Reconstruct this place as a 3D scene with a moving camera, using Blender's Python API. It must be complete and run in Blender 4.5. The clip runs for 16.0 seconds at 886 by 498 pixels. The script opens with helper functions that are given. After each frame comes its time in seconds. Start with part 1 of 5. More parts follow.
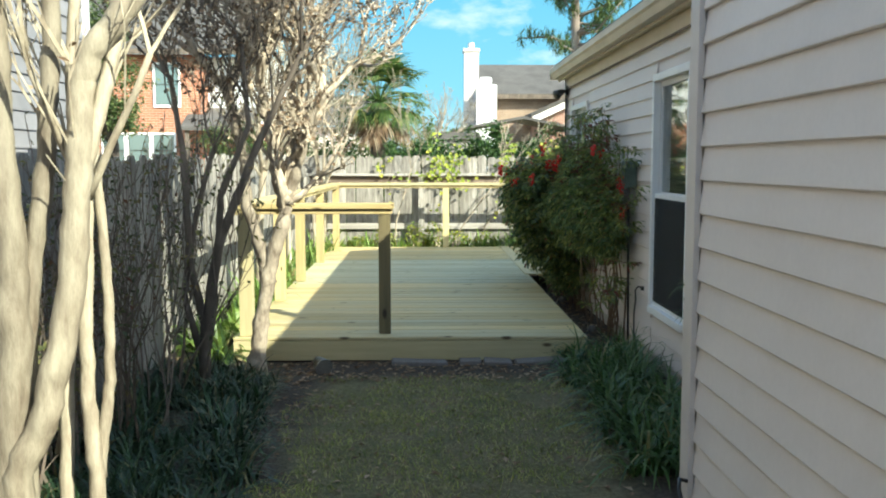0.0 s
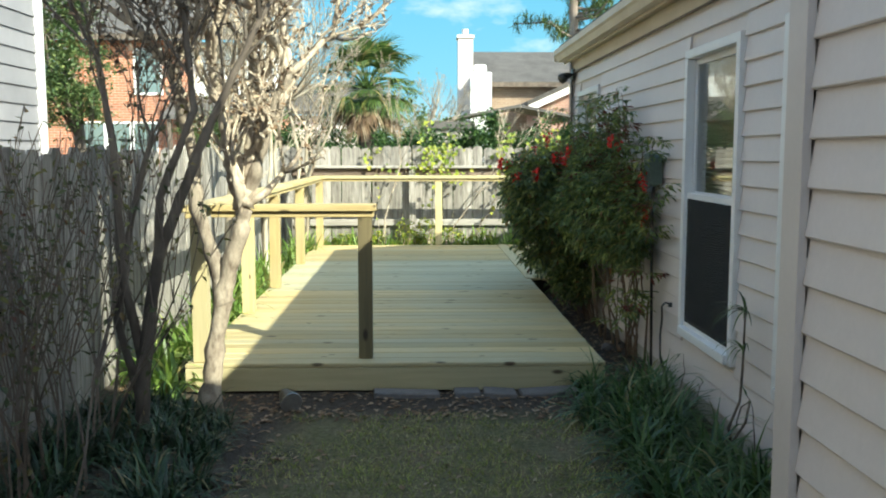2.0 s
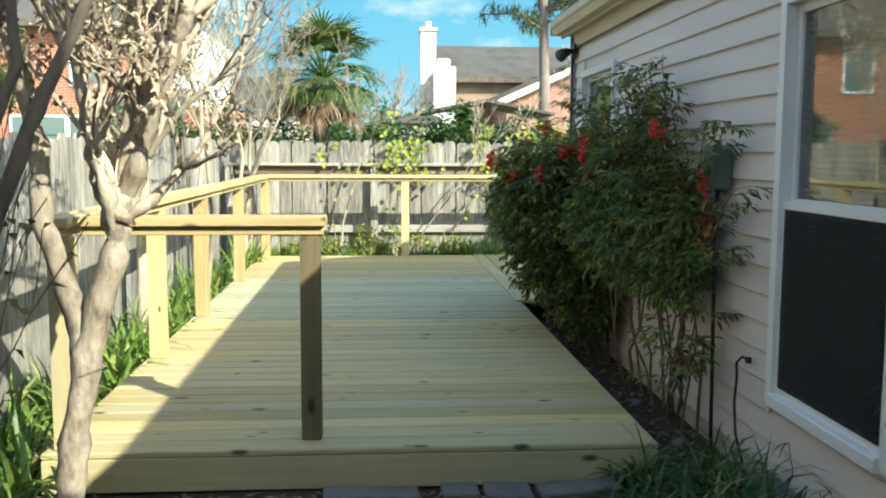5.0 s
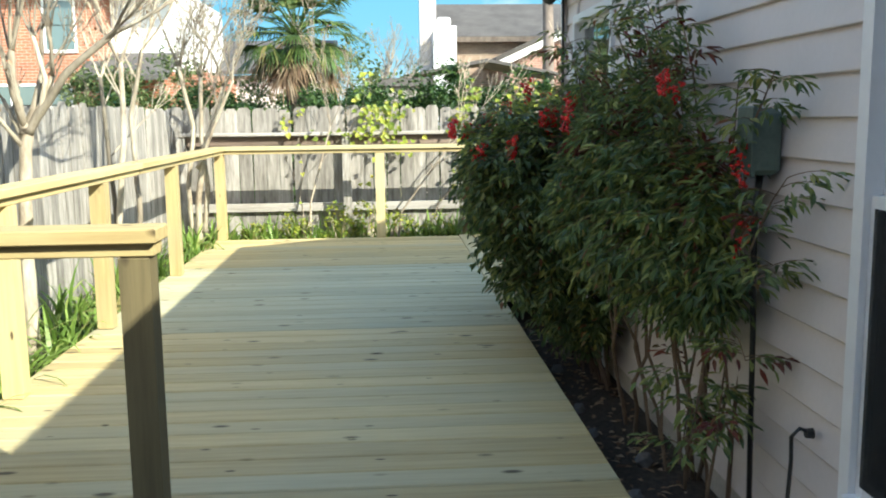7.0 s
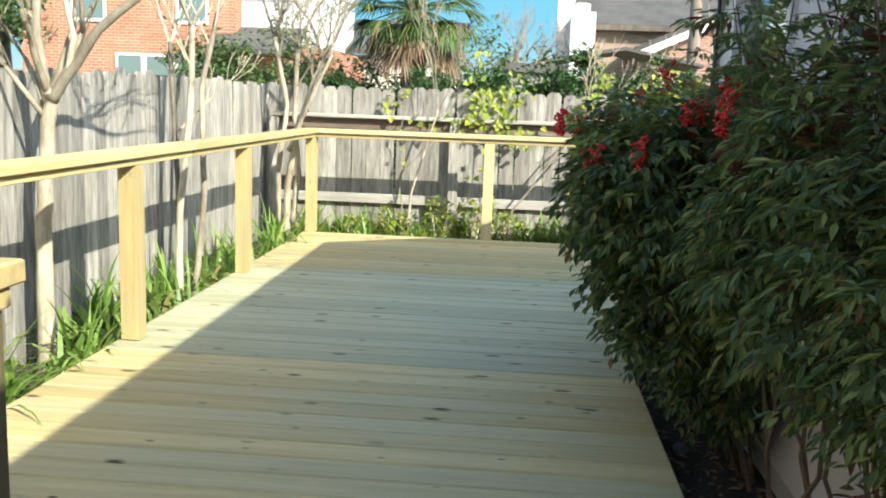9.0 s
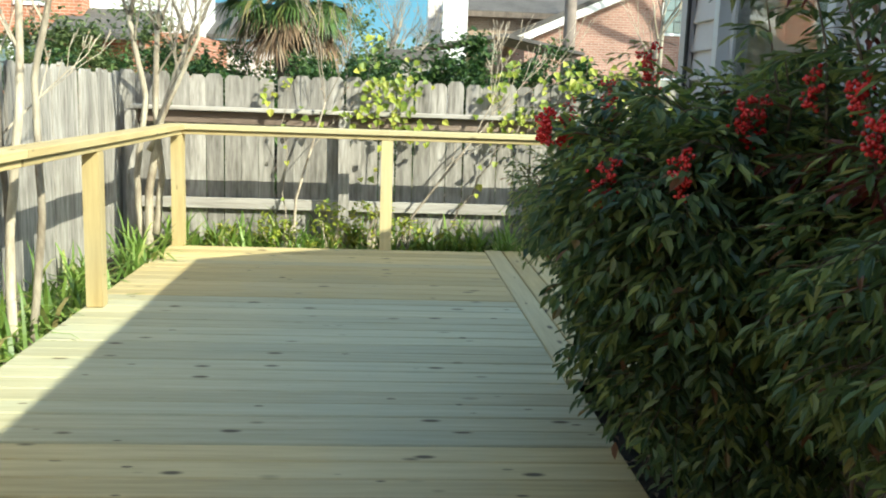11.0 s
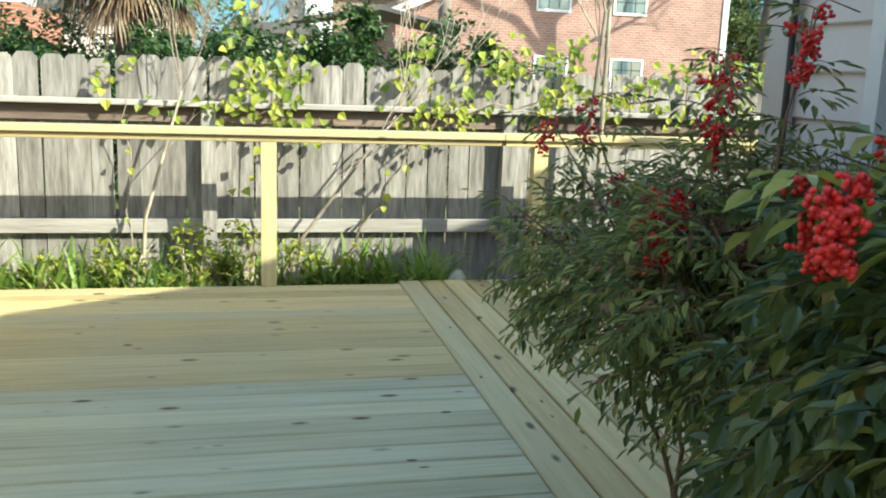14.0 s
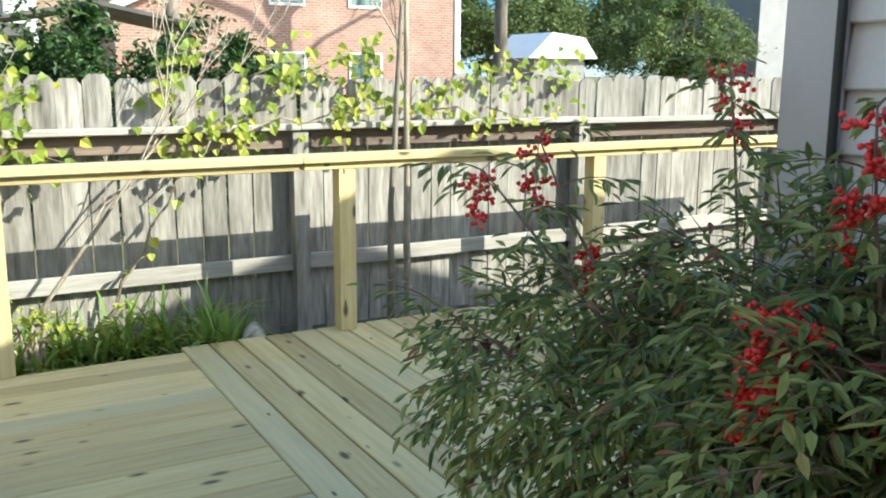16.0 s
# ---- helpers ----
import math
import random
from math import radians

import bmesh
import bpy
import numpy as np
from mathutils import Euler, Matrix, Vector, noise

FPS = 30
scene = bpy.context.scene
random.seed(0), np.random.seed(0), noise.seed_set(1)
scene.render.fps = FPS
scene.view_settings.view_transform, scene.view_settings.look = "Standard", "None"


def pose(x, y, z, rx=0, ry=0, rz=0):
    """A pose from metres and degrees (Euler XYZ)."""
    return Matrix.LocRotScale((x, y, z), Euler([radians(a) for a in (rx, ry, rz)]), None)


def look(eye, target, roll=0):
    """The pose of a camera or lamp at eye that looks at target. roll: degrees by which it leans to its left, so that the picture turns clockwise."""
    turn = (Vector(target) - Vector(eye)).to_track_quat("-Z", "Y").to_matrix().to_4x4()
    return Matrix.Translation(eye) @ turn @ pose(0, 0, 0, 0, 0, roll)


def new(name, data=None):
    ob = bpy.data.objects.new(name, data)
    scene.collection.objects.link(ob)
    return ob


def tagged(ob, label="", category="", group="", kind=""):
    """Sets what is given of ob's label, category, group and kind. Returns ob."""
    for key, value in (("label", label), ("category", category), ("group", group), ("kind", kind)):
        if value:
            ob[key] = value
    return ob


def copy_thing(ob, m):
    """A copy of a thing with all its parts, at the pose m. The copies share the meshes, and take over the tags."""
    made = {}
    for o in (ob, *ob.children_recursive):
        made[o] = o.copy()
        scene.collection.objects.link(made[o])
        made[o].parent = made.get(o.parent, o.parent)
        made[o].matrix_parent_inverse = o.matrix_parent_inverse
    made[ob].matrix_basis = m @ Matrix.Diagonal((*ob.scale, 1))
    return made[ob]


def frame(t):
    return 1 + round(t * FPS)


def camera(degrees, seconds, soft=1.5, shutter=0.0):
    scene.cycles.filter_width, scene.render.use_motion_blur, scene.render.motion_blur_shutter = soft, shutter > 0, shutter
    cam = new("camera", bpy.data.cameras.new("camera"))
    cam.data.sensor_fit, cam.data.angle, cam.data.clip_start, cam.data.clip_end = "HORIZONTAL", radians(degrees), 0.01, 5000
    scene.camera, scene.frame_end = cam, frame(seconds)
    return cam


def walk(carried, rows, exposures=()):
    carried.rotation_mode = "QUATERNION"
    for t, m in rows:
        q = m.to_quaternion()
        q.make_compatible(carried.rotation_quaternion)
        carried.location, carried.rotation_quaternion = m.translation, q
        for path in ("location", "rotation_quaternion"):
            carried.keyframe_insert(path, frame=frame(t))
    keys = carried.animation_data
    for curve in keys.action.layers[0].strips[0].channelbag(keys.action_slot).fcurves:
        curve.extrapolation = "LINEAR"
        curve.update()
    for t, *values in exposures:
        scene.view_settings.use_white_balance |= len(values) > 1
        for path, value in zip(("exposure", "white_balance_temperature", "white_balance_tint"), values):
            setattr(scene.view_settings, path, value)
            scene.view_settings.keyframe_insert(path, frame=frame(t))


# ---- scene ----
cam = camera(52.2, 16.0, soft=2.0)
EXPOSURE, KELVIN, TINT = 1.52, 6600, -6
PATH = [
    (0, (0.131, 0.184, 1.393), (0.174, 2.175, 1.204), 0.0),
    (0.5, (0.109, 0.341, 1.418), (0.17, 2.329, 1.203), 0.2),
    (1, (0.082, 0.633, 1.409), (0.169, 2.623, 1.228), 0.3),
    (1.5, (0.104, 0.915, 1.396), (0.211, 2.902, 1.193), -0.7),
    (2, (0.166, 1.192, 1.417), (0.223, 3.18, 1.205), -0.0),
    (2.5, (0.135, 1.51, 1.408), (0.238, 3.498, 1.216), 1.3),
    (3, (0.126, 1.829, 1.385), (0.27, 3.817, 1.215), 0.8),
    (3.5, (0.143, 2.141, 1.384), (0.226, 4.13, 1.188), -0.0),
    (4, (0.083, 2.399, 1.376), (0.172, 4.386, 1.166), 0.6),
    (4.5, (0.054, 2.682, 1.379), (0.201, 4.666, 1.175), -0.0),
    (4.7, (0.075, 2.754, 1.371), (0.223, 4.738, 1.165), 0.3),
    (7, (0.525, 4.161, 1.394), (0.645, 6.136, 1.102), -0.7),
    (7.5, (0.627, 4.405, 1.393), (0.73, 6.379, 1.089), 1.6),
    (8, (0.684, 4.698, 1.387), (0.79, 6.671, 1.079), 0.8),
    (8.5, (0.752, 5.044, 1.395), (0.616, 7.014, 1.074), 2.5),
    (8.7, (0.739, 5.141, 1.386), (0.583, 7.109, 1.065), 2.1),
    (10.8, (0.457, 6.216, 1.392), (0.498, 8.19, 1.054), 1.7),
    (11, (0.427, 6.28, 1.402), (0.563, 8.247, 1.064), 2.0),
    (11.5, (0.33, 6.533, 1.409), (0.523, 8.494, 1.066), 3.0),
    (12, (0.327, 6.866, 1.462), (0.552, 8.813, 1.063), 3.2),
    (12.5, (0.317, 7.149, 1.486), (0.559, 9.089, 1.061), 2.5),
    (13, (0.351, 7.428, 1.448), (0.709, 9.359, 1.072), 1.0),
    (13.5, (0.362, 7.646, 1.45), (0.747, 9.574, 1.081), 0.2),
    (14, (0.297, 7.941, 1.454), (0.732, 9.856, 1.075), 2.1),
    (14.5, (0.18, 8.201, 1.489), (0.835, 10.053, 1.115), -0.2),
    (15, (0.152, 8.431, 1.501), (0.931, 10.234, 1.127), -0.7),
    (15.5, (0.164, 8.676, 1.474), (1.022, 10.446, 1.115), 1.0),
    (16, (0.269, 8.989, 1.517), (1.232, 10.7, 1.136), 0.3),
]
walk(cam, [(t, look(eye, target, roll)) for t, eye, target, roll in PATH], [(0, EXPOSURE + 0.1, KELVIN, TINT), (4.5, EXPOSURE - 0.05, KELVIN, TINT), (7.5, EXPOSURE + 0.08, 6450, 0), (8.5, EXPOSURE, 6450, 0), (11, EXPOSURE - 0.18, 6550, -5), (14, EXPOSURE - 0.10, 6500, -4), (16, EXPOSURE + 0.06, 6300, -3)])

# ---- light ----
SKY_GLOW = 0.45
SUN_WAY = Vector((2.48, -2.55, 2.3)).normalized()
world = bpy.data.worlds.new("sky")
scene.world = world
world.use_nodes = True
wn = world.node_tree
sky = wn.nodes.new("ShaderNodeTexSky")
sky.sky_type = "NISHITA"
sky.sun_disc = False
sky.sun_elevation = math.asin(SUN_WAY.z)
sky.sun_rotation = math.atan2(SUN_WAY.x, SUN_WAY.y)
sky.air_density, sky.dust_density, sky.ozone_density = 1.0, 1.0, 1.0
wn.nodes["Background"].inputs["Strength"].default_value = 0.15
wn.links.new(sky.outputs[0], wn.nodes["Background"].inputs["Color"])
sun_data = bpy.data.lights.new("sun", "SUN")
sun_data.energy, sun_data.angle, sun_data.color = 3.5, radians(0.5), (1.0, 0.93, 0.82)
sun = new("sun", sun_data)
sun.matrix_world = look(SUN_WAY * 60, (0, 0, 0))


# ---- materials ----
def nodes_of(name):
    m = bpy.data.materials.new(name)
    m.use_nodes = True
    return m, m.node_tree.nodes, m.node_tree.links, m.node_tree.nodes["Principled BSDF"]


def mapped(n, l, scale):
    """World position times a scale for each axis."""
    geo = n.new("ShaderNodeNewGeometry")
    mul = n.new("ShaderNodeVectorMath")
    mul.operation = "MULTIPLY"
    mul.inputs[1].default_value = scale
    l.new(geo.outputs["Position"], mul.inputs[0])
    return mul.outputs[0]


def noise_of(n, l, vec, scale, detail=4.0, rough=0.6):
    t = n.new("ShaderNodeTexNoise")
    t.inputs["Scale"].default_value, t.inputs["Detail"].default_value, t.inputs["Roughness"].default_value = scale, detail, rough
    l.new(vec, t.inputs["Vector"])
    return t.outputs["Fac"]


def ramp_of(n, l, fac, *stops):
    r = n.new("ShaderNodeValToRGB")
    while len(r.color_ramp.elements) < len(stops):
        r.color_ramp.elements.new(0.5)
    for e, (p, c) in zip(r.color_ramp.elements, stops):
        e.position, e.color = p, (*c, 1) if len(c) == 3 else c
    l.new(fac, r.inputs[0])
    return r.outputs[0]


def mix_of(n, l, fac, a, b, kind="MIX"):
    x = n.new("ShaderNodeMix")
    x.data_type, x.blend_type = "RGBA", kind
    for socket, value in ((x.inputs[0], fac), (x.inputs[6], a), (x.inputs[7], b)):
        if isinstance(value, (int, float)):
            socket.default_value = value
        elif isinstance(value, tuple):
            socket.default_value = (*value, 1) if len(value) == 3 else value
        else:
            l.new(value, socket)
    return x.outputs[2]


def bump_of(n, l, bsdf, height, strength, distance=0.01):
    b = n.new("ShaderNodeBump")
    b.inputs["Strength"].default_value, b.inputs["Distance"].default_value = strength, distance
    l.new(height, b.inputs["Height"])
    l.new(b.outputs[0], bsdf.inputs["Normal"])


def varied(n, l, color, low=0.8, high=1.15, island=False):
    """Colour times a random value for each object or each loose piece."""
    info = n.new("ShaderNodeNewGeometry" if island else "ShaderNodeObjectInfo")
    out = info.outputs["Random Per Island" if island else "Random"]
    g = ramp_of(n, l, out, (0.0, (low, low, low)), (1.0, (high, high, high)))
    return mix_of(n, l, 1.0, color, g, "MULTIPLY")


def rough_surface(name, dark, light, rough=0.8, scale=(1, 1, 1), fine=60.0, coarse=2.5, bump=0.25, low=0.9, high=1.08, island=False, metal=0.0, grain=0.35):
    m, n, l, b = nodes_of(name)
    v = mapped(n, l, scale)
    big = noise_of(n, l, v, coarse, 3)
    small = noise_of(n, l, v, fine, 4, 0.7)
    c = ramp_of(n, l, big, (0.3, dark), (0.7, light))
    c = mix_of(n, l, grain, c, ramp_of(n, l, small, (0.3, tuple(x * 0.6 for x in dark)), (0.7, tuple(min(1, x * 1.2) for x in light))))
    l.new(varied(n, l, c, low, high, island), b.inputs["Base Color"])
    b.inputs["Roughness"].default_value, b.inputs["Metallic"].default_value = rough, metal
    bump_of(n, l, b, small, bump)
    return m


def lumber(name, axis, dark, light, knot=(0.10, 0.07, 0.035), low=0.76, high=1.12, green=(0.42, 0.43, 0.31)):
    """Fresh treated pine, the grain along one axis."""
    m, n, l, b = nodes_of(name)
    along, across = 1.2, 22.0
    v = mapped(n, l, tuple(along if i == axis else across for i in range(3)))
    info = n.new("ShaderNodeObjectInfo")
    shift = n.new("ShaderNodeVectorMath")
    shift.operation = "MULTIPLY_ADD"
    shift.inputs[1].default_value = (37.0, 53.0, 71.0)
    l.new(info.outputs["Random"], shift.inputs[0])
    l.new(v, shift.inputs[2])
    g = noise_of(n, l, shift.outputs[0], 1.6, 6, 0.65)
    c = ramp_of(n, l, g, (0.28, dark), (0.62, light), (0.8, tuple(min(1, x * 1.08) for x in light)))
    stain = noise_of(n, l, mapped(n, l, (1, 1, 1)), 0.9, 3)
    c = mix_of(n, l, ramp_of(n, l, stain, (0.48, (0, 0, 0)), (0.72, (0.35, 0.35, 0.35))), c, green)
    k = mapped(n, l, tuple(3.6 if i == axis else 8.8 for i in range(3)))
    vor = n.new("ShaderNodeTexVoronoi")
    vor.inputs["Scale"].default_value = 1.0
    l.new(k, vor.inputs["Vector"])
    spot = ramp_of(n, l, vor.outputs["Distance"], (0.08, (1, 1, 1)), (0.17, (0, 0, 0)))
    pick = ramp_of(n, l, vor.outputs["Color"], (0.40, (0, 0, 0)), (0.46, (1, 1, 1)))
    both = mix_of(n, l, 1.0, spot, pick, "MULTIPLY")
    v2 = n.new("ShaderNodeTexVoronoi")
    v2.inputs["Scale"].default_value = 1.0
    l.new(mapped(n, l, tuple(6.5 if i == axis else 19.0 for i in range(3))), v2.inputs["Vector"])
    fleck = mix_of(n, l, 1.0, ramp_of(n, l, v2.outputs["Distance"], (0.09, (1, 1, 1)), (0.16, (0, 0, 0))), ramp_of(n, l, v2.outputs["Color"], (0.70, (0, 0, 0)), (0.74, (1, 1, 1))), "MULTIPLY")
    hue = ramp_of(n, l, info.outputs["Random"], (0.0, (0.0, 0.0, 0.0)), (0.45, (0.0, 0.0, 0.0)), (0.5, (0.45, 0.45, 0.45)), (0.75, (0.1, 0.1, 0.1)), (1.0, (0.0, 0.0, 0.0)))
    c = mix_of(n, l, hue, c, green)
    c = mix_of(n, l, both, c, knot)
    c = mix_of(n, l, fleck, c, knot)
    l.new(varied(n, l, c, low, high), b.inputs["Base Color"])
    b.inputs["Roughness"].default_value = 0.72
    bump_of(n, l, b, g, 0.2, 0.004)
    return m


def leafy(name, stops, rough=0.45, through_light=0.3):
    """Leaves: a colour for each leaf, some light coming through."""
    m, n, l, b = nodes_of(name)
    geo = n.new("ShaderNodeNewGeometry")
    c = ramp_of(n, l, geo.outputs["Random Per Island"], *stops)
    v = noise_of(n, l, mapped(n, l, (1, 1, 1)), 4.0, 3)
    c = mix_of(n, l, 1.0, c, ramp_of(n, l, v, (0.3, (0.75, 0.75, 0.75)), (0.7, (1.2, 1.2, 1.2))), "MULTIPLY")
    l.new(c, b.inputs["Base Color"])
    b.inputs["Roughness"].default_value = rough
    t = n.new("ShaderNodeBsdfTranslucent")
    l.new(c, t.inputs["Color"])
    mx = n.new("ShaderNodeMixShader")
    mx.inputs[0].default_value = through_light
    l.new(b.outputs[0], mx.inputs[1])
    l.new(t.outputs[0], mx.inputs[2])
    l.new(mx.outputs[0], n["Material Output"].inputs["Surface"])
    return m


def brick_surface(name, a, b2, mortar, scale=1.0):
    """Far brickwork, too small to pick apart: courses 0.075 m high, in the wall's own plane."""
    m, n, l, b = nodes_of(name)
    geo = n.new("ShaderNodeNewGeometry")
    sep = n.new("ShaderNodeSeparateXYZ")
    l.new(geo.outputs["Position"], sep.inputs[0])
    add = n.new("ShaderNodeMath")
    l.new(sep.outputs[0], add.inputs[0])
    l.new(sep.outputs[1], add.inputs[1])
    comb = n.new("ShaderNodeCombineXYZ")
    l.new(add.outputs[0], comb.inputs[0])
    l.new(sep.outputs[2], comb.inputs[1])
    t = n.new("ShaderNodeTexBrick")
    t.inputs["Scale"].default_value = 1.0
    t.inputs["Brick Width"].default_value, t.inputs["Row Height"].default_value = 0.21 * scale, 0.075 * scale
    t.inputs["Mortar Size"].default_value = 0.008 * scale
    t.inputs["Color1"].default_value, t.inputs["Color2"].default_value, t.inputs["Mortar"].default_value = (*a, 1), (*b2, 1), (*mortar, 1)
    l.new(comb.outputs[0], t.inputs["Vector"])
    v = noise_of(n, l, mapped(n, l, (1, 1, 1)), 1.2, 4)
    c = mix_of(n, l, 1.0, t.outputs["Color"], ramp_of(n, l, v, (0.3, (0.8, 0.8, 0.8)), (0.7, (1.15, 1.15, 1.15))), "MULTIPLY")
    l.new(c, b.inputs["Base Color"])
    b.inputs["Roughness"].default_value = 0.9
    bump_of(n, l, b, t.outputs["Fac"], -0.4, 0.01)
    return m


YEL_D, YEL_L = (0.46, 0.345, 0.155), (0.61, 0.485, 0.235)
deck_x = lumber("treated_pine_across", 0, YEL_D, YEL_L)
deck_y = lumber("treated_pine_lengthwise", 1, YEL_D, YEL_L)
deck_z = lumber("treated_pine_upright", 2, YEL_D, YEL_L)
deck_green = lumber("greenish_treated_pine", 0, (0.40, 0.36, 0.21), (0.53, 0.49, 0.31), low=0.82, high=1.08, green=(0.36, 0.41, 0.32))
dark_post = lumber("dark_brown_pine", 2, (0.10, 0.078, 0.036), (0.19, 0.15, 0.072), knot=(0.03, 0.02, 0.012), green=(0.13, 0.13, 0.085))
fence_wood = rough_surface("weathered_cedar", (0.175, 0.158, 0.138), (0.44, 0.412, 0.375), 0.9, (12, 12, 1.5), 3.0, 1.5, 0.6, 0.62, 1.12)
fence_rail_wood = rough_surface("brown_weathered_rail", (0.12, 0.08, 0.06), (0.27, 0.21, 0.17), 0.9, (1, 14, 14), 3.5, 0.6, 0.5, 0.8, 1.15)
fence_cap_wood = rough_surface("grey_weathered_cap", (0.30, 0.27, 0.24), (0.50, 0.47, 0.43), 0.9, (1, 14, 14), 3.5, 0.6, 0.5, 0.85, 1.1)
siding_paint = rough_surface("beige_vinyl_siding", (0.64, 0.58, 0.555), (0.70, 0.635, 0.61), 0.55, (1, 1, 1), 45, 1.6, 0.06, 0.97, 1.03, grain=0.07)
trim_paint = rough_surface("beige_trim", (0.56, 0.51, 0.485), (0.63, 0.575, 0.55), 0.5, (1, 1, 1), 45, 2, 0.05, grain=0.07)
cream_paint = rough_surface("cream_fascia_paint", (0.55, 0.47, 0.35), (0.66, 0.58, 0.45), 0.6, (1, 1, 1), 30, 2, 0.1, grain=0.07)
white_vinyl = rough_surface("white_vinyl", (0.72, 0.72, 0.73), (0.80, 0.80, 0.80), 0.4, (1, 1, 1), 30, 3, 0.03, grain=0.07)
shingle = rough_surface("grey_asphalt_shingle", (0.06, 0.055, 0.053), (0.125, 0.115, 0.11), 0.95, (1, 1, 1), 30, 1.5, 0.4)
concrete = rough_surface("cream_concrete", (0.40, 0.37, 0.31), (0.52, 0.48, 0.41), 0.9, (1, 1, 1), 40, 2, 0.3)
paver_stone = rough_surface("grey_paver", (0.12, 0.11, 0.105), (0.22, 0.205, 0.195), 0.9, (1, 1, 1), 50, 6, 0.4)
bark_tan = rough_surface("peeling_tan_bark", (0.13, 0.092, 0.066), (0.54, 0.465, 0.365), 0.8, (1, 1, 0.5), 36, 16, 0.8, 0.55, 1.25)
bark_pale = rough_surface("pale_smooth_bark", (0.17, 0.12, 0.08), (0.56, 0.505, 0.39), 0.75, (1, 1, 0.28), 34, 9, 0.6, 0.35, 1.2)
bark_dark = rough_surface("grey_brown_bark", (0.07, 0.055, 0.045), (0.20, 0.16, 0.13), 0.9, (1, 1, 0.4), 30, 8, 0.6)
# near-black brown: carries one crape myrtle's shade; also the pecan's own dark bark
bark_black = rough_surface("darkened_brown_bark", (0.045, 0.036, 0.03), (0.18, 0.148, 0.12), 0.9, (1, 1, 0.4), 12, 3, 0.6)
bark_pine = rough_surface("pine_bark", (0.13, 0.10, 0.085), (0.30, 0.25, 0.22), 0.95, (1, 1, 0.35), 14, 3, 0.8)
dark_plastic = rough_surface("black_plastic", (0.012, 0.012, 0.013), (0.03, 0.03, 0.03), 0.4, (1, 1, 1), 60, 5, 0.05)
grey_metal = rough_surface("grey_green_painted_metal", (0.085, 0.13, 0.112), (0.14, 0.19, 0.165), 0.45, (1, 1, 1), 50, 5, 0.05)
steel = rough_surface("galvanised_steel", (0.30, 0.30, 0.30), (0.42, 0.42, 0.42), 0.45, (1, 1, 1), 50, 5, 0.05, metal=0.8)
# dimness of the unlit rooms is put into this dark colour
dark_room = rough_surface("unlit_room_colour", (0.10, 0.09, 0.08), (0.14, 0.13, 0.12), 0.9)
blind_slat = rough_surface("beige_blind_slat", (0.66, 0.63, 0.55), (0.74, 0.71, 0.63), 0.5, (1, 1, 1), 30, 3, 0.03)
screen_mesh = rough_surface("dark_insect_screen", (0.008, 0.009, 0.010), (0.014, 0.015, 0.016), 0.85, (1, 1, 1), 400, 3, 0.1)
sn, sl = screen_mesh.node_tree.nodes, screen_mesh.node_tree.links
weave, clear = sn.new("ShaderNodeMixShader"), sn.new("ShaderNodeBsdfTransparent")
weave.inputs[0].default_value = 0.3
sl.new(sn["Principled BSDF"].outputs[0], weave.inputs[1])
sl.new(clear.outputs[0], weave.inputs[2])
sl.new(weave.outputs[0], sn["Material Output"].inputs["Surface"])
brick_orange = brick_surface("orange_brick", (0.42, 0.16, 0.09), (0.34, 0.12, 0.068), (0.42, 0.33, 0.26))
brick_pink = brick_surface("pink_brick", (0.34, 0.19, 0.15), (0.27, 0.14, 0.108), (0.38, 0.31, 0.27))
brick_tan = brick_surface("tan_brick", (0.31, 0.215, 0.15), (0.25, 0.17, 0.118), (0.34, 0.29, 0.24))
grey_siding = rough_surface("grey_lap_siding", (0.20, 0.193, 0.205), (0.26, 0.25, 0.262), 0.6, (1, 1, 1), 30, 2, 0.05, grain=0.07)

glass, gn, gl, gb = nodes_of("window_glass")
gb.inputs["Base Color"].default_value = (0.72, 0.77, 0.75, 1)
gb.inputs["Roughness"].default_value = 0.01
gb.inputs["Transmission Weight"].default_value = 1.0
gb.inputs["IOR"].default_value = 1.6
far_glass, gn, gl, gb = nodes_of("far_window_glass")
gb.inputs["Base Color"].default_value = (0.10, 0.15, 0.16, 1)
gb.inputs["Roughness"].default_value = 0.06
gb.inputs["Specular IOR Level"].default_value = 1.0

# ground: dry winter lawn with bare soil beds
ground_mat, n, l, b = nodes_of("lawn_and_soil")
v = mapped(n, l, (1, 1, 1))
patch = noise_of(n, l, v, 1.1, 4)
fine = noise_of(n, l, v, 38.0, 5, 0.75)
lawn_c = ramp_of(n, l, fine, (0.3, (0.055, 0.055, 0.022)), (0.5, (0.13, 0.125, 0.05)), (0.72, (0.25, 0.22, 0.12)))
lawn_c = mix_of(n, l, ramp_of(n, l, noise_of(n, l, v, 2.6, 4), (0.42, (0, 0, 0)), (0.62, (0.75, 0.75, 0.75))), lawn_c, ramp_of(n, l, fine, (0.3, (0.07, 0.05, 0.03)), (0.7, (0.30, 0.25, 0.15))))
soil_c = ramp_of(n, l, fine, (0.3, (0.025, 0.019, 0.014)), (0.7, (0.10, 0.078, 0.058)))
sep = n.new("ShaderNodeSeparateXYZ")
l.new(mapped(n, l, (1, 1, 1)), sep.inputs[0])
edge = n.new("ShaderNodeMath")
edge.operation = "MULTIPLY_ADD"
edge.inputs[1].default_value, edge.inputs[2].default_value = 0.7, -0.35
l.new(patch, edge.inputs[0])
wob = n.new("ShaderNodeMath")
l.new(sep.outputs[0], wob.inputs[0])
l.new(edge.outputs[0], wob.inputs[1])
